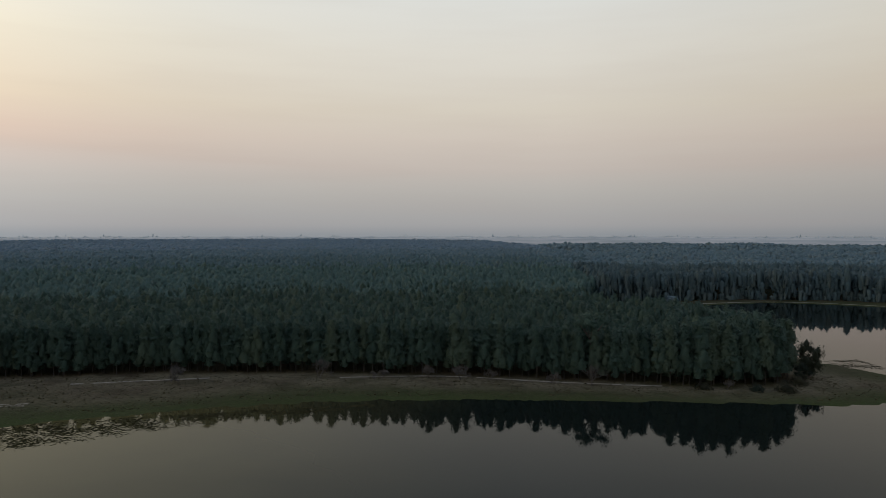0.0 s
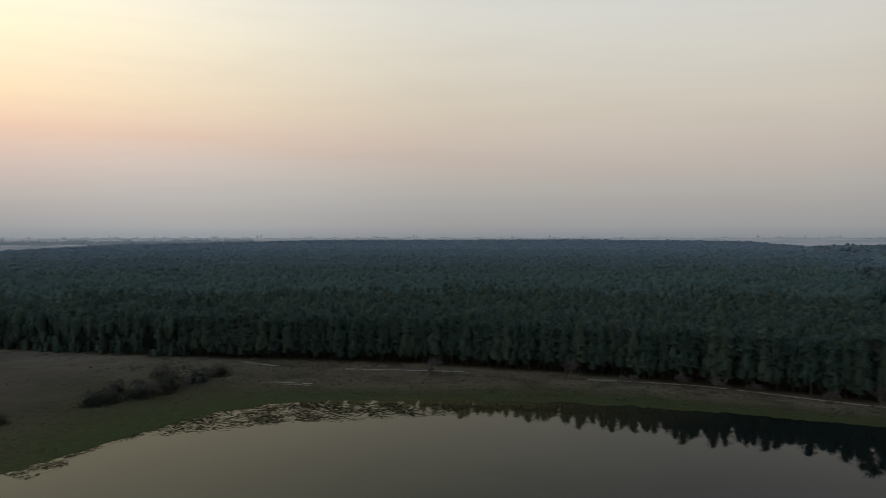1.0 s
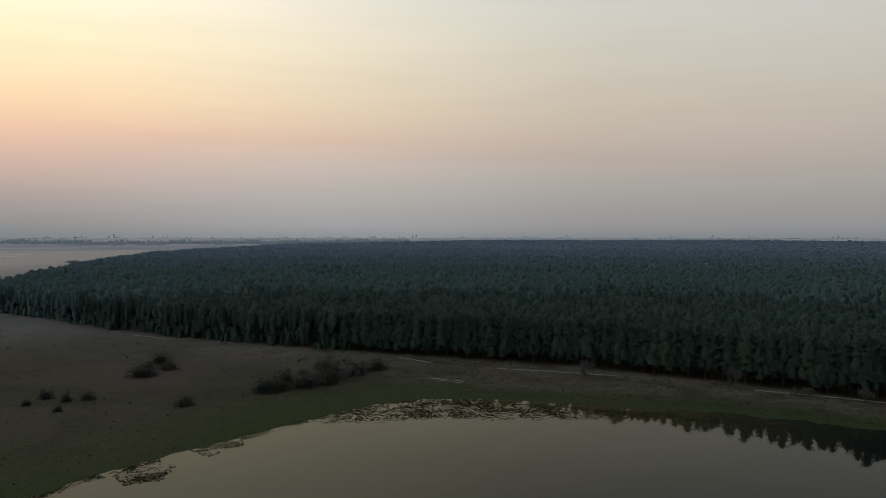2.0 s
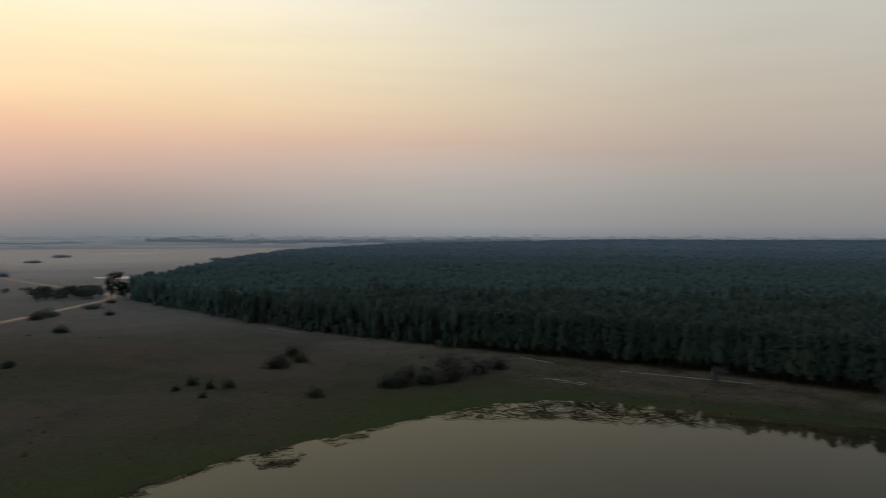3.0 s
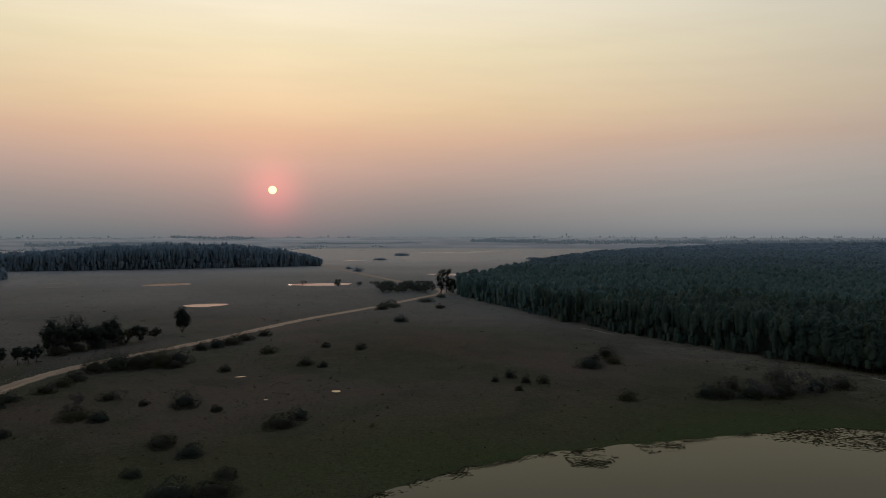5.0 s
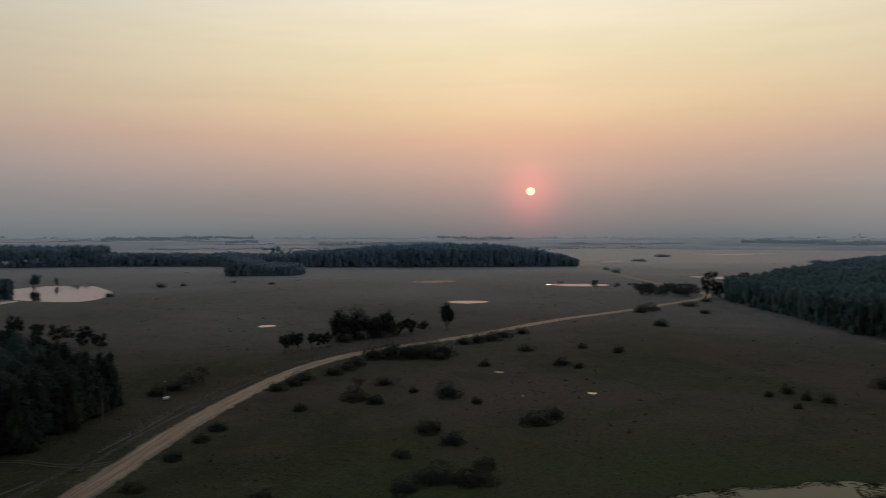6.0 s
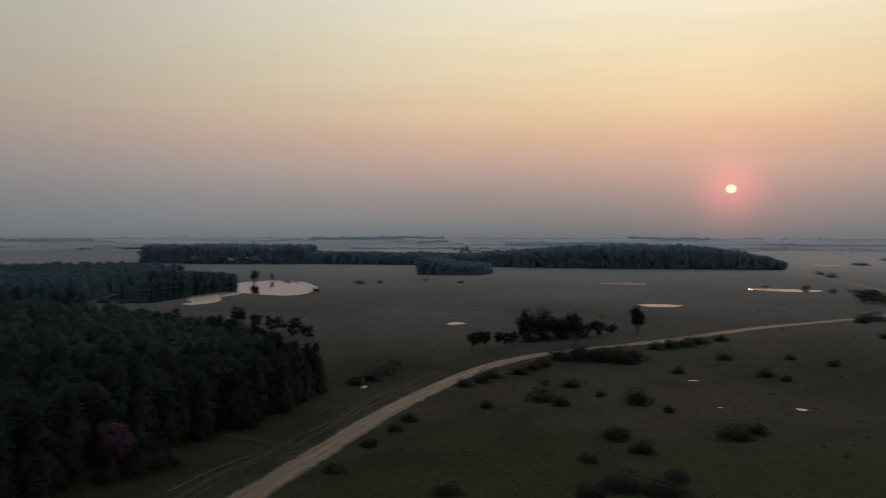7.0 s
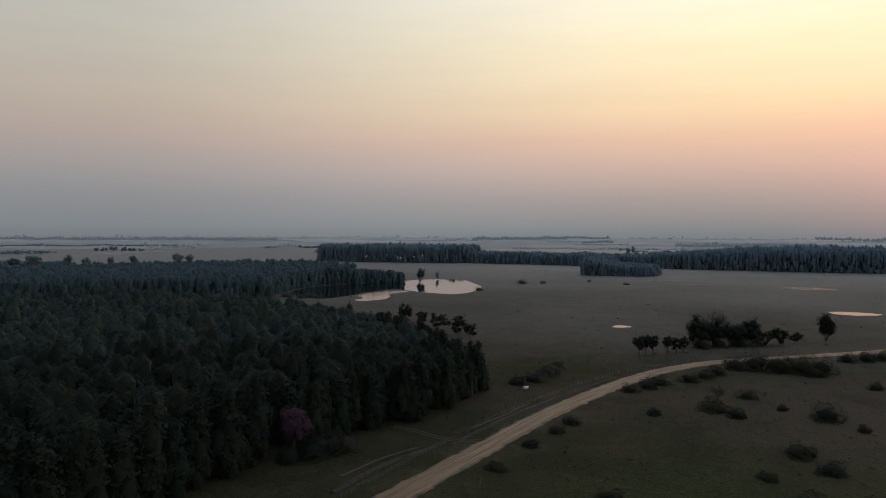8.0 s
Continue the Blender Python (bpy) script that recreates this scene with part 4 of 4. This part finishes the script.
def bush(wide, h, seed, label, leaf=LEAF_BUSH, group="bushes on the pasture"):
    r = np.random.default_rng(seed)
    root = thing("bush", label, "bush", group)
    h, wide = h * 1.3, wide * 0.92
    for k in range(4):
        a = 1.57 * k + r.uniform(-0.5, 0.5)
        tip = np.array([math.cos(a) * wide * 0.3, math.sin(a) * wide * 0.3, h * 0.7])
        part("stem", mesh("stem", *tube([tip * (0.15, 0.15, 0), tip * (0.6, 0.6, 0.5), tip], [0.05, 0.035, 0.015], 3), BARK), root)
    n_leaf = int(1300 + 80 * wide)
    d = r.normal(size=(n_leaf, 3))
    d[:, 2] = np.abs(d[:, 2]) * 0.9
    d /= np.linalg.norm(d, axis=1)[:, None]
    turn = np.arctan2(d[:, 1], d[:, 0])
    p_ = r.uniform(0, 6.28, 4)
    swell = 1 + 0.16 * np.sin(2 * turn + p_[0]) + 0.13 * np.sin(3 * turn + p_[1] + 3 * d[:, 2]) + 0.10 * np.sin(5 * turn + p_[2] - 4 * d[:, 2]) + 0.12 * np.sin(9 * d[:, 2] + p_[3] + 2 * turn)
    c = d * (swell * r.uniform(0.68, 1.06, n_leaf) ** 0.6)[:, None] * (wide * 0.45, wide * 0.45, h * 0.86)
    c[:, 2] = np.maximum(c[:, 2], 0.06)
    body = [leaves(c, r.uniform(0.26, 0.50, n_leaf) * (0.36 + 0.036 * wide), r, 1.0, d + (0, 0, 0.35)), heart((0, 0), 0.30 * wide, -0.1, 0.56 * h, r, 8)]
    part("crown", mesh("crown", *joined(body), leaf, True), root)
    return root


def bare_tree(h, wide, seed, label, group="leafless shrubs"):
    r = np.random.default_rng(seed)
    root = thing("bare_tree", label, "tree", group)
    pieces, twigs = [], []

    def grow(base, way_, length, rad, depth):
        tip = base + way_ * length
        bend_ = base + way_ * length * 0.5 + r.normal(0, 0.06 * length, 3)
        (pieces if depth > 1 else twigs).append(tube([base, bend_, tip], [rad, rad * 0.75, rad * 0.5], 4 if depth > 1 else 3))
        if depth:
            for _ in range(4 if depth > 1 else 5):
                d = way_ + r.normal(0, 0.55, 3) * (1, 1, 0.6) + (0, 0, 0.12)
                grow(base + (tip - base) * r.uniform(0.5, 1.0), d / np.linalg.norm(d), length * r.uniform(0.55, 0.8), rad * 0.5, depth - 1)

    for _ in range(3):
        lean = np.array([r.normal(0, wide / h * 0.6), r.normal(0, wide / h * 0.6), 1.0])
        grow(np.array([r.normal(0, 0.1), r.normal(0, 0.1), 0.0]), lean / np.linalg.norm(lean), h * 0.42, 0.017 * h, 3)
    pv, pf = joined(pieces)
    part("trunk", mesh("trunk", pv, pf, TWIG), root)
    tips = np.concatenate([t_[0][-3:] for t_ in twigs])
    tips = np.repeat(tips, 2, 0) + r.normal(0, 0.03 * wide, (len(tips) * 2, 3))
    tips[:, 2] = np.maximum(tips[:, 2], 0.2)
    sv, sf = leaves(tips, 0.03 * wide * r.uniform(0.5, 1.2, len(tips)), r)
    twigs = [(v_, np.concatenate([f_[:, :3], f_[:, [0, 2, 3]]])) for v_, f_ in twigs] + [(sv, sf)]
    pv, pf = joined(twigs)
    tagged(part("branchwork", mesh("branchwork", pv, pf, TWIG), root), kind="stuff")
    return root


def plant(made, spots, r, spread=0.12):
    """Put the first of each kind and copies of them on the spots (x, y[, scale])."""
    for k, spot in enumerate(spots):
        x, y = spot[0], spot[1]
        s = (spot[2] if len(spot) > 2 else 1.0) * r.uniform(1 - spread, 1 + spread)
        m = Matrix.LocRotScale((x, y, float(land(np.array([x]), np.array([y]))[0])), Euler((0, 0, r.uniform(0, 6.28))), (s, s, s * r.uniform(0.94, 1.06)))
        if k < len(made):
            made[k].matrix_basis = m
        else:
            copy_thing(made[k % len(made)], m).matrix_basis = m


r = np.random.default_rng(21)
x, y = scatter(WOOD_A, 3.5, -99, 420, r)
keep = first_rows_a(x, y)
rows_a = list(zip(x[keep], y[keep], 1.0 + 0.13 * np.clip((x[keep] - 70) / 15, 0, 1)))
r.shuffle(rows_a)
plant([eucalyptus(h, 40 + k) for k, h in enumerate((16.4, 17.2, 17.8, 16.9, 18.2, 16.0))], rows_a[:300], r, 0.09)
x, y = scatter(WOOD_C, 3.9, -99, 500, r)
keep = first_rows_c(x, y)
keep &= np.hypot(x + 127, y + 101) > 7
rows_c = list(zip(x[keep], y[keep], np.clip(tall_c(x[keep], y[keep]) / 16.0, 0.7, 1.0)))
r.shuffle(rows_c)
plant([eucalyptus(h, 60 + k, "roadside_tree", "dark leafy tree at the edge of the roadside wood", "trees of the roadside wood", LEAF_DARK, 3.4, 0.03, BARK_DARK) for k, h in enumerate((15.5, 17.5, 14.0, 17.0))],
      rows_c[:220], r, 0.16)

# lone trees, spot by spot
LONE = [("dense tree at the tip of the wooded point", 127, 243, 14.5, 10, LEAF_BROAD), ("low tree on the wooded point", 121, 236, 7, 6, LEAF_BROAD),
        ("umbrella-topped tall tree above the shore rows", 51, 242.5, 24.5, 12, LEAF_EUC),
        ("dense dark tree in the roadside clump", -333.5, -37.3, 16, 14, LEAF_BROAD), ("dense dark tree in the roadside clump", -340, -31.5, 13.5, 13, LEAF_BROAD),
        ("dense dark tree in the roadside clump", -344.5, -23.5, 12, 14, LEAF_BROAD), ("dense dark tree in the roadside clump", -350, -16.5, 13, 14, LEAF_BROAD),
        ("low tree at the end of the roadside clump", -355, -10, 7, 7.5, LEAF_BUSH), ("round tree at the end of the roadside clump", -358, -5, 9, 9.5, LEAF_BROAD),
        ("small tree beside the roadside clump", -367, 2, 5.2, 6, LEAF_BUSH),
        ("dense upright tree beside the round pool", -382, 15, 15, 10, LEAF_BROAD),
        ("small field tree by the road bend", -298.5, -56.8, 8.2, 5, LEAF_BROAD), ("small field tree by the road bend", -302, -54.8, 8.6, 5, LEAF_BROAD), ("small field tree by the road bend", -304, -52, 8.2, 4.6, LEAF_BROAD),
        ("small field tree by the road bend", -309.5, -47, 7.8, 5, LEAF_BROAD), ("small field tree by the road bend", -311.5, -43.7, 7.2, 4.8, LEAF_BROAD), ("small field tree by the road bend", -314, -41.3, 7, 4.4, LEAF_BROAD),
        ("dense tree standing at the edge of the pond", -676, -363, 16, 10.5, LEAF_POND), ("slim tree in the pond", -712, -361, 9, 4, LEAF_BLUE),
        ("round tree behind the roadside wood", -359, -203, 10, 10, LEAF_BROAD), ("round tree behind the roadside wood", -352, -188, 7, 8, LEAF_BROAD),
        ("spreading tree behind the roadside wood", -333, -168, 9, 12, LEAF_BROAD), ("spreading tree behind the roadside wood", -324, -152, 9, 11, LEAF_BROAD),
        ("spreading tree behind the roadside wood", -316, -142, 7, 8, LEAF_BROAD),
        ("tall tree at the corner of the plantation", -556, 230, 19, 11, LEAF_BROAD), ("dense tree at the corner of the plantation", -558, 240, 15, 12, LEAF_BROAD),
        ("umbrella-topped tree at the corner of the plantation", -563, 238, 22, 12, LEAF_BROAD),
        ("umbrella-topped tree at the corner of the plantation", -564, 264, 21, 10, LEAF_BROAD),
        ("tall tree rising out of the far plantation", -1205, -243, 36, 22, LEAF_BLUE),
        ("tall tree at the end of the plain thicket", -866, -229, 25, 12, LEAF_BLUE),
        ("high crown over the pond wood", -455, -690, 30, 18, LEAF_MID), ("high crown over the pond wood", -440, -700, 27, 14, LEAF_MID),
        ("high crown over the pond wood", -488, -684, 28.5, 11, LEAF_MID), ("high crown over the pond wood", -507, -682, 25.5, 10, LEAF_MID),
        ("high crown over the pond wood", -533, -675, 26, 8, LEAF_MID), ("high crown over the pond wood", -550, -660, 28, 9, LEAF_MID),
        ("high crown over the pond wood", -592, -637, 29, 14, LEAF_MID), ("high crown over the pond wood", -603, -630, 28, 12, LEAF_MID),
        ("pale willow on the inlet shore", 165, 506, 7, 10, LEAF_BLUE)]
for k, (label, x, y, h, wide, leaf) in enumerate(LONE):
    flat = "umbrella" in label or "high crown" in label
    tree = broad_tree(h, wide, 300 + k, label, leaf, clear=0.55 if flat else 0.02 if "dense" in label else 0.4 if "small field" in label else 0.2 if "small" in label else 0.10, count=36 if flat else 99 if "dense" in label else 70)
    tree.matrix_basis = pose(x, y, 0, 0, 0, 37 * k)
pink = broad_tree(12.5, 7.8, 360, "flowering tree covered in pink blossom at the wood's edge", LEAF_PINK, "blossom_tree", clear=0.30, count=120)
pink.matrix_basis = pose(-125, -99, 0)

# trees and thicket by the road beyond the corner
r = np.random.default_rng(22)
spots = [(-560 - 62 * u + 6 * v, 176 + 52 * v + 18 * u, 0.7 + 0.5 * q) for u, v, q in r.uniform(0, 1, (44, 3))]
spots += [(-648 - 40 * u, 165 + 60 * v, 0.5 + 0.4 * q) for u, v, q in r.uniform(0, 1, (14, 3))]
plant([broad_tree(8.5, 9, 380 + k, "low spreading tree in the thicket by the road", LEAF_GREY, "thicket_tree", "thicket by the road", 0.15, 24) for k in range(3)], spots, r)

# bushes: x, y, width, height
BUSHES = [(-214, -19, 12, 3.0), (-209, -13, 7, 2.2), (-235, -12, 7, 2.6), (-223, -2, 4, 1.5), (-217, 9, 11, 4.6), (-178, 2, 9, 2.8), (-168, 8, 8, 2.6), (-208, 17, 4, 1.6),
          (-268, 25, 6, 2.2), (-201, -34, 5, 2.0), (-185, 31, 12, 3.2), (-191, 37, 7, 2.6), (-179, 3, 6, 2.2), (-303, -1, 8, 2.6), (-308, 72, 6, 2), (-300, 86, 6, 2.2),
          (-382, 133, 11, 3.2), (-442, 182, 8, 2.6), (-465, 153, 22, 4), (-489, 190, 14, 3), (-450, 143, 10, 3), (-223, 153, 13, 4.6), (-226, 166, 9, 3.6), (-238, 171, 10, 5.0), (-231, 160, 6, 2.6),
          (-208, 117, 4, 2.6), (-217, 116, 5, 3), (-198, 109, 3, 1.6), (-205, 122, 5, 2.6), (-213, 108, 3, 1.8), (-174, 133, 7, 3), (-295, 84, 5, 2), (-302, 46, 9, 3), (-269, 55, 8, 2.6), (-262, 60, 5, 2),
          (-166, 162, 12, 4.6), (-162, 170, 11, 5), (-159, 178, 10, 5), (-163, 184, 12, 5.4), (-160, 195, 10, 5), (-160, 207, 9, 4.6), (-168, 158, 9, 4), (-172, 172, 8, 4), (-178, 198, 9, 3.6),
          (-143, 3, 12, 2.8), (-141, 11, 11, 2.6), (-137, -3, 8, 2), (-132, -30, 7, 2), (-150, 14, 7, 2), (-158, -4, 5, 1.6), (-253, -31, 8, 2.8), (-244, -40, 9, 3), (-262, -27, 8, 3), (-270, -24, 9, 3.2),
          (-182, -52, 6, 2), (-172, -53, 5, 1.6), (-158, -55, 5, 1.5), (-139, -56, 6, 1.6), (-228, -46, 7, 2.4), (-236, -42, 8, 2.6),
          (-285, -19, 12, 5), (-288, -12, 15, 6.5), (-286, -4, 16, 7), (-288, 4, 15, 7), (-291, 10, 13, 6), (-283, 8, 10, 4), (-300, -11, 8, 3.4), (-331, -36, 12, 5.5), (-338, -29, 12, 5), (-345, -21, 12, 5), (-350, -14, 10, 4), (-327, 27, 10, 4), (-333, 34, 12, 4), (-344, 41, 12, 4),
          (-322, 20, 9, 3.6), (-355, 52, 9, 3.2), (-230, -80, 9, 2.4), (-241, -79, 8, 2.6), (-222, -82, 8, 2.6), (-127.5, -96, 10, 4.6), (-133, -94.5, 11, 4.8), (-122, -98.5, 7, 4), (-448, -362, 14, 4), (-436, -374, 14, 5), (-424, -384, 14, 5), (-446, -346, 11, 3), (-410, -392, 15, 5), (-462, -348, 10, 2.5), (-470, -398, 12, 5), (-425, -360, 12, 4), (-410, -372, 14, 5),
          (-683, -248, 13, 5), (-700, -232, 8, 3), (-720, -150, 8, 2.6), (-580, -252, 9, 4), (109, 222, 8, 3.2), (100, 223, 6, 2.4), (84, 226, 6, 2.4), (118, 232, 7, 3.6), (-520, 215, 9, 3),
          (-655, 238, 9, 5), (-930, 262, 18, 6), (-1000, 268, 12, 5), (-1330, 420, 30, 5), (-1600, 560, 40, 6), (-1500, 150, 34, 5), (-900, 520, 26, 4), (-1050, 640, 30, 4), (-1250, 720, 34, 5)]
kinds = [(LEAF_BUSH, "low olive scrub bush on the grazed pasture"), (LEAF_BROAD, "dense dark green bush on the pasture")]
for k, (x, y, wide, h) in enumerate(BUSHES):
    leaf, label = kinds[0 if k % 5 in (0, 2, 3) else 1]
    # beyond 480 m the leaf colour itself carries the haze
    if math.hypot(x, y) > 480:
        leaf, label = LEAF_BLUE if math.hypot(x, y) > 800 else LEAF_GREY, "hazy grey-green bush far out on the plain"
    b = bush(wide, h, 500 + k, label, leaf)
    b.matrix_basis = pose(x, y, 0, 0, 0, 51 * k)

# leafless shrubs and small trees
for k, (x, y, h, wide) in enumerate([(-91, 238, 6.2, 9), (-43, 243, 7.5, 6), (-21, 243, 4, 6), (-5, 243, 5.2, 7), (6, 240, 6.2, 6), (16, 240, 4.4, 5), (37, 233, 4.6, 5), (-133, -93, 5.5, 8), (49, 231, 8, 4), (-24, 242, 3, 3),
                                     (91, 225, 4, 4), (-218, -20, 7, 8), (-388, -49, 6, 6), (-374, -33, 15, 9), (-236, -76, 6, 8), (-245, -75, 6, 8), (-228, -76, 5.5, 7), (-166, 190, 6, 7), (-174, 194, 6, 6), (-170, 166, 5, 7), (-158, 172, 5.5, 8), (-168, 178, 5, 7), (-160, 200, 5.5, 7), (-172, 203, 5, 6), (-156, 187, 5, 7),
                                     (-330, -14, 5, 3), (-232, -8, 4.5, 3), (-700, 140, 7, 8), (-697, 178, 6, 8), (-730, -190, 4, 6), (181, 535, 13, 3)]):
    bare_tree(h, wide, 700 + k, "bare grey twiggy shrub" if h < 8 else "bare pale dead tree").matrix_basis = pose(x, y, 0, 0, 0, 83 * k)

# ---- small things ----


def utility_pole(h, arm, seed):
    root = thing("utility_pole", "weathered grey wooden pole beside the road", "pole", "poles along the road")
    v, f = tube([(0, 0, 0), (0, 0, h * 0.5), (0.03, 0, h)], [0.14, 0.12, 0.09], 8)
    part("post", mesh("post", v, f, POLE, True), root)
    if arm:
        bm = bmesh.new()
        bmesh.ops.create_cube(bm, size=1.0, matrix=Matrix.LocRotScale((0, 0, h - 0.5), None, (1.7, 0.10, 0.12)))
        bmesh.ops.bevel(bm, geom=bm.edges[:], offset=0.015, affect="EDGES")
        me = bpy.data.meshes.new("crossarm")
        bm.to_mesh(me)
        bm.free()
        me.materials.append(POLE)
        cross = part("crossarm", me, root)
        for dx in (-0.7, 0.0, 0.7):
            v, f = tube([(dx, 0, h - 0.44), (dx, 0, h - 0.36), (dx, 0, h - 0.28), (dx, 0, h - 0.2)], [0.03, 0.06, 0.055, 0.02], 8)
            part("insulator", mesh("insulator", v, f, WHITE, True), cross, "white insulator")
    return root


for k, (x, y, h, arm) in enumerate([(-215, -77, 6.2, True), (-192, -85.5, 6, False), (-293, -57, 6, False), (-129, -55.5, 1.4, False)]):
    utility_pole(h, arm, k).matrix_basis = pose(x, y, 0, 0, 0, 20 + 11 * k)


def box_mesh(name, sx, sy, sz, at_, mat, bevel=0.03):
    bm = bmesh.new()
    bmesh.ops.create_cube(bm, size=1.0, matrix=Matrix.LocRotScale(at_, None, (sx, sy, sz)))
    bmesh.ops.bevel(bm, geom=bm.edges[:], offset=bevel, affect="EDGES", segments=2)
    me = bpy.data.meshes.new(name)
    bm.to_mesh(me)
    bm.free()
    me.materials.append(mat)
    return me


tank = thing("water_trough", "white water trough on short legs beside the pole", "trough")
basin = part("basin", box_mesh("basin", 2.0, 1.0, 0.55, (0, 0, 0.85), WHITE, 0.06), tank)
part("rim", box_mesh("rim", 2.14, 1.14, 0.08, (0, 0, 1.15), WHITE, 0.02), basin)
for dx in (-0.8, 0.8):
    for dy in (-0.35, 0.35):
        part("leg", box_mesh("leg", 0.12, 0.12, 0.58, (dx, dy, 0.29), POLE, 0.015), tank)
tank.matrix_basis = pose(-214.6, -76.6, 0, 0, 0, -10)

# wire fence along the far side of the road
line = rounded([(-110, -76), (-150, -74), (-186, -71), (-226, -64), (-258, -54), (-285, -40), (-305, -27)], 8, False)
post_v, post_f = tube([(0, 0, 0), (0, 0, 0.7), (0, 0, 1.35)], [0.08, 0.075, 0.07], 6)
post_me = mesh("fence_post", post_v, post_f, POLE, True)
fence = thing("wire_fence", "low wire fence with grey wooden posts along the road", "fence")
stand = line[::1]
for x, y in stand:
    part("fence_post", post_me, fence).matrix_basis = pose(x, y, 0)
for z in (0.45, 0.8, 1.15):
    v, f = tube(np.c_[stand, np.full(len(stand), z)], np.full(len(stand), 0.012), 3)
    part("wire", mesh("wire", v, f, WIRE), fence)

# ---- stuff ----
# floating weed along the shallow shore
r = np.random.default_rng(31)


def weed_bed(poly, count, r, longest=2.2, turn=0.6, z=-0.1):
    poly = np.array(poly, float)
    lo, hi = poly.min(0), poly.max(0)
    count, longest = count * 13, longest * 0.34
    p = r.uniform(lo, hi, (count * 3, 2))
    p = p[inside(p[:, 0], p[:, 1], poly)][:count]
    along_, across_ = p[:, 0] * math.cos(turn) + p[:, 1] * math.sin(turn), p[:, 1] * math.cos(turn) - p[:, 0] * math.sin(turn)
    p = p[wave(along_ * 0.25, across_, 3.2, 17) + 0.5 * wave(along_ * 0.4, across_, 11, 18) + r.normal(0, 0.35, len(p)) > 0.0]
    p = p + r.normal(0, 1.3, (len(p), 1)) * (-math.sin(turn), math.cos(turn)) * (0.4 if len(p) < 1500 else 1.0)
    pieces = []
    for cx, cy in p:
        k = 7
        a = np.linspace(0, 6.2832, k, endpoint=False)
        t = turn + r.normal(0, 0.22)
        u, v = longest * r.uniform(0.3, 1.0) * (1 + 0.3 * r.normal(size=k)) * np.cos(a), 0.13 * longest * r.uniform(0.3, 1.0) * (1 + 0.3 * r.normal(size=k)) * np.sin(a)
        px, py = cx + u * math.cos(t) - v * math.sin(t), cy + u * math.sin(t) + v * math.cos(t)
        v3 = np.concatenate([np.c_[px, py, np.full(k, z - 0.02)], [(cx, cy, z + r.uniform(0.04, 0.12))]])
        pieces.append((v3, np.array([(i, (i + 1) % k, k) for i in range(k)])))
    return pieces


beds = weed_bed([(-138, 133), (-132, 156), (-125, 172), (-112, 184), (-88, 190), (-60, 198), (-52, 194), (-76, 178), (-93, 168), (-104, 163), (-111, 155), (-127, 142)], 1500, r, 2.0, 0.55)
beds += weed_bed([(-140, 87), (-139, 98), (-130, 97), (-125, 90), (-129, 84)], 160, r, 1.5, 1.2)
beds += weed_bed([(-138, 106), (-137, 118), (-131, 118), (-127, 109), (-130, 105)], 130, r, 1.4, 1.4)
beds += weed_bed([(-137, 118), (-135, 140), (-131, 140), (-133, 118)], 120, r, 1.2, 1.5)
beds += weed_bed([(-139, 60), (-141, 85), (-137, 85), (-135, 60)], 120, r, 1.2, 1.5)
beds += weed_bed([(-133, 30), (-137, 62), (-133, 62), (-124, 30)], 200, r, 1.3, 1.3)
beds += weed_bed([(148, 277), (166, 281), (166, 262), (152, 257)], 120, r, 2.2, 0.2)
beds += weed_bed([(-60, 198), (-40, 203), (-20, 207), (-20, 203), (-45, 194)], 120, r, 2.0, 0.3)
edge = POND_LINES[len(PONDS)]
beds += weed_bed(edge, 9, r, 7.0, 2.0, 0.05)
v, f = joined(beds)
tagged(new("floating_weed", mesh("floating_weed", v, f, LEAF_WEED)), "mats of dark floating weed along the shallow shore", "water plants", kind="stuff")

# tussocks over the pasture and the far plain
pts, size = [], []
for near, far_, count, s in ((120, 330, 42000, 0.29), (330, 700, 22000, 0.42), (700, 1500, 8000, 0.65)):
    d = np.sqrt(r.uniform(near ** 2, far_ ** 2, count))
    a = np.radians(r.uniform(-36, 152, count))
    px, py = -np.sin(a) * d, np.cos(a) * d
    ok = (lake_side(px, py) > 2) & (reach(px, py, ROAD_LINE, False) > 6) & ~inside(px, py, WOOD_A) & ~inside(px, py, WOOD_C) & (wave(px, py, 35, 19) + 0.5 * wave(px, py, 9, 20) > r.uniform(-0.9, 0.7, count))
    for line in POND_LINES:
        ok &= ~inside(px, py, line)
    pts.append(np.stack([px[ok], py[ok], land(px[ok], py[ok]) + 0.18 * s + 0.12], 1))
    size.append(s * np.exp(r.normal(0, 0.45, ok.sum())))
px, py = r.uniform(-210, 150, 16000), r.uniform(196, 246, 16000)
ok = (lake_side(px, py) > 4) & ~inside(px, py, WOOD_A) & (r.uniform(size=16000) < 0.55 + 0.4 * wave(px, py, 16, 26))
pts.append(np.stack([px[ok], py[ok], np.full(ok.sum(), 0.2)], 1))
size.append(0.34 * np.exp(r.normal(0, 0.35, ok.sum())))
pts, size = np.concatenate(pts), np.concatenate(size)
c = np.repeat(pts, 3, 0) + r.normal(0, 0.35, (len(pts) * 3, 3)) * np.repeat(size, 3)[:, None] * (1, 1, 0.25)
tagged(new("tussock_grass", mesh("tussock_grass", *leaves(c, np.repeat(size, 3) * r.uniform(0.6, 1.2, len(c)), r, 1.0, r.normal(0, 0.45, c.shape) + (0, 0, 1.0)), LEAF_DRY)),
       "scattered dry tussocks of grass on the pasture", "grass", kind="stuff")
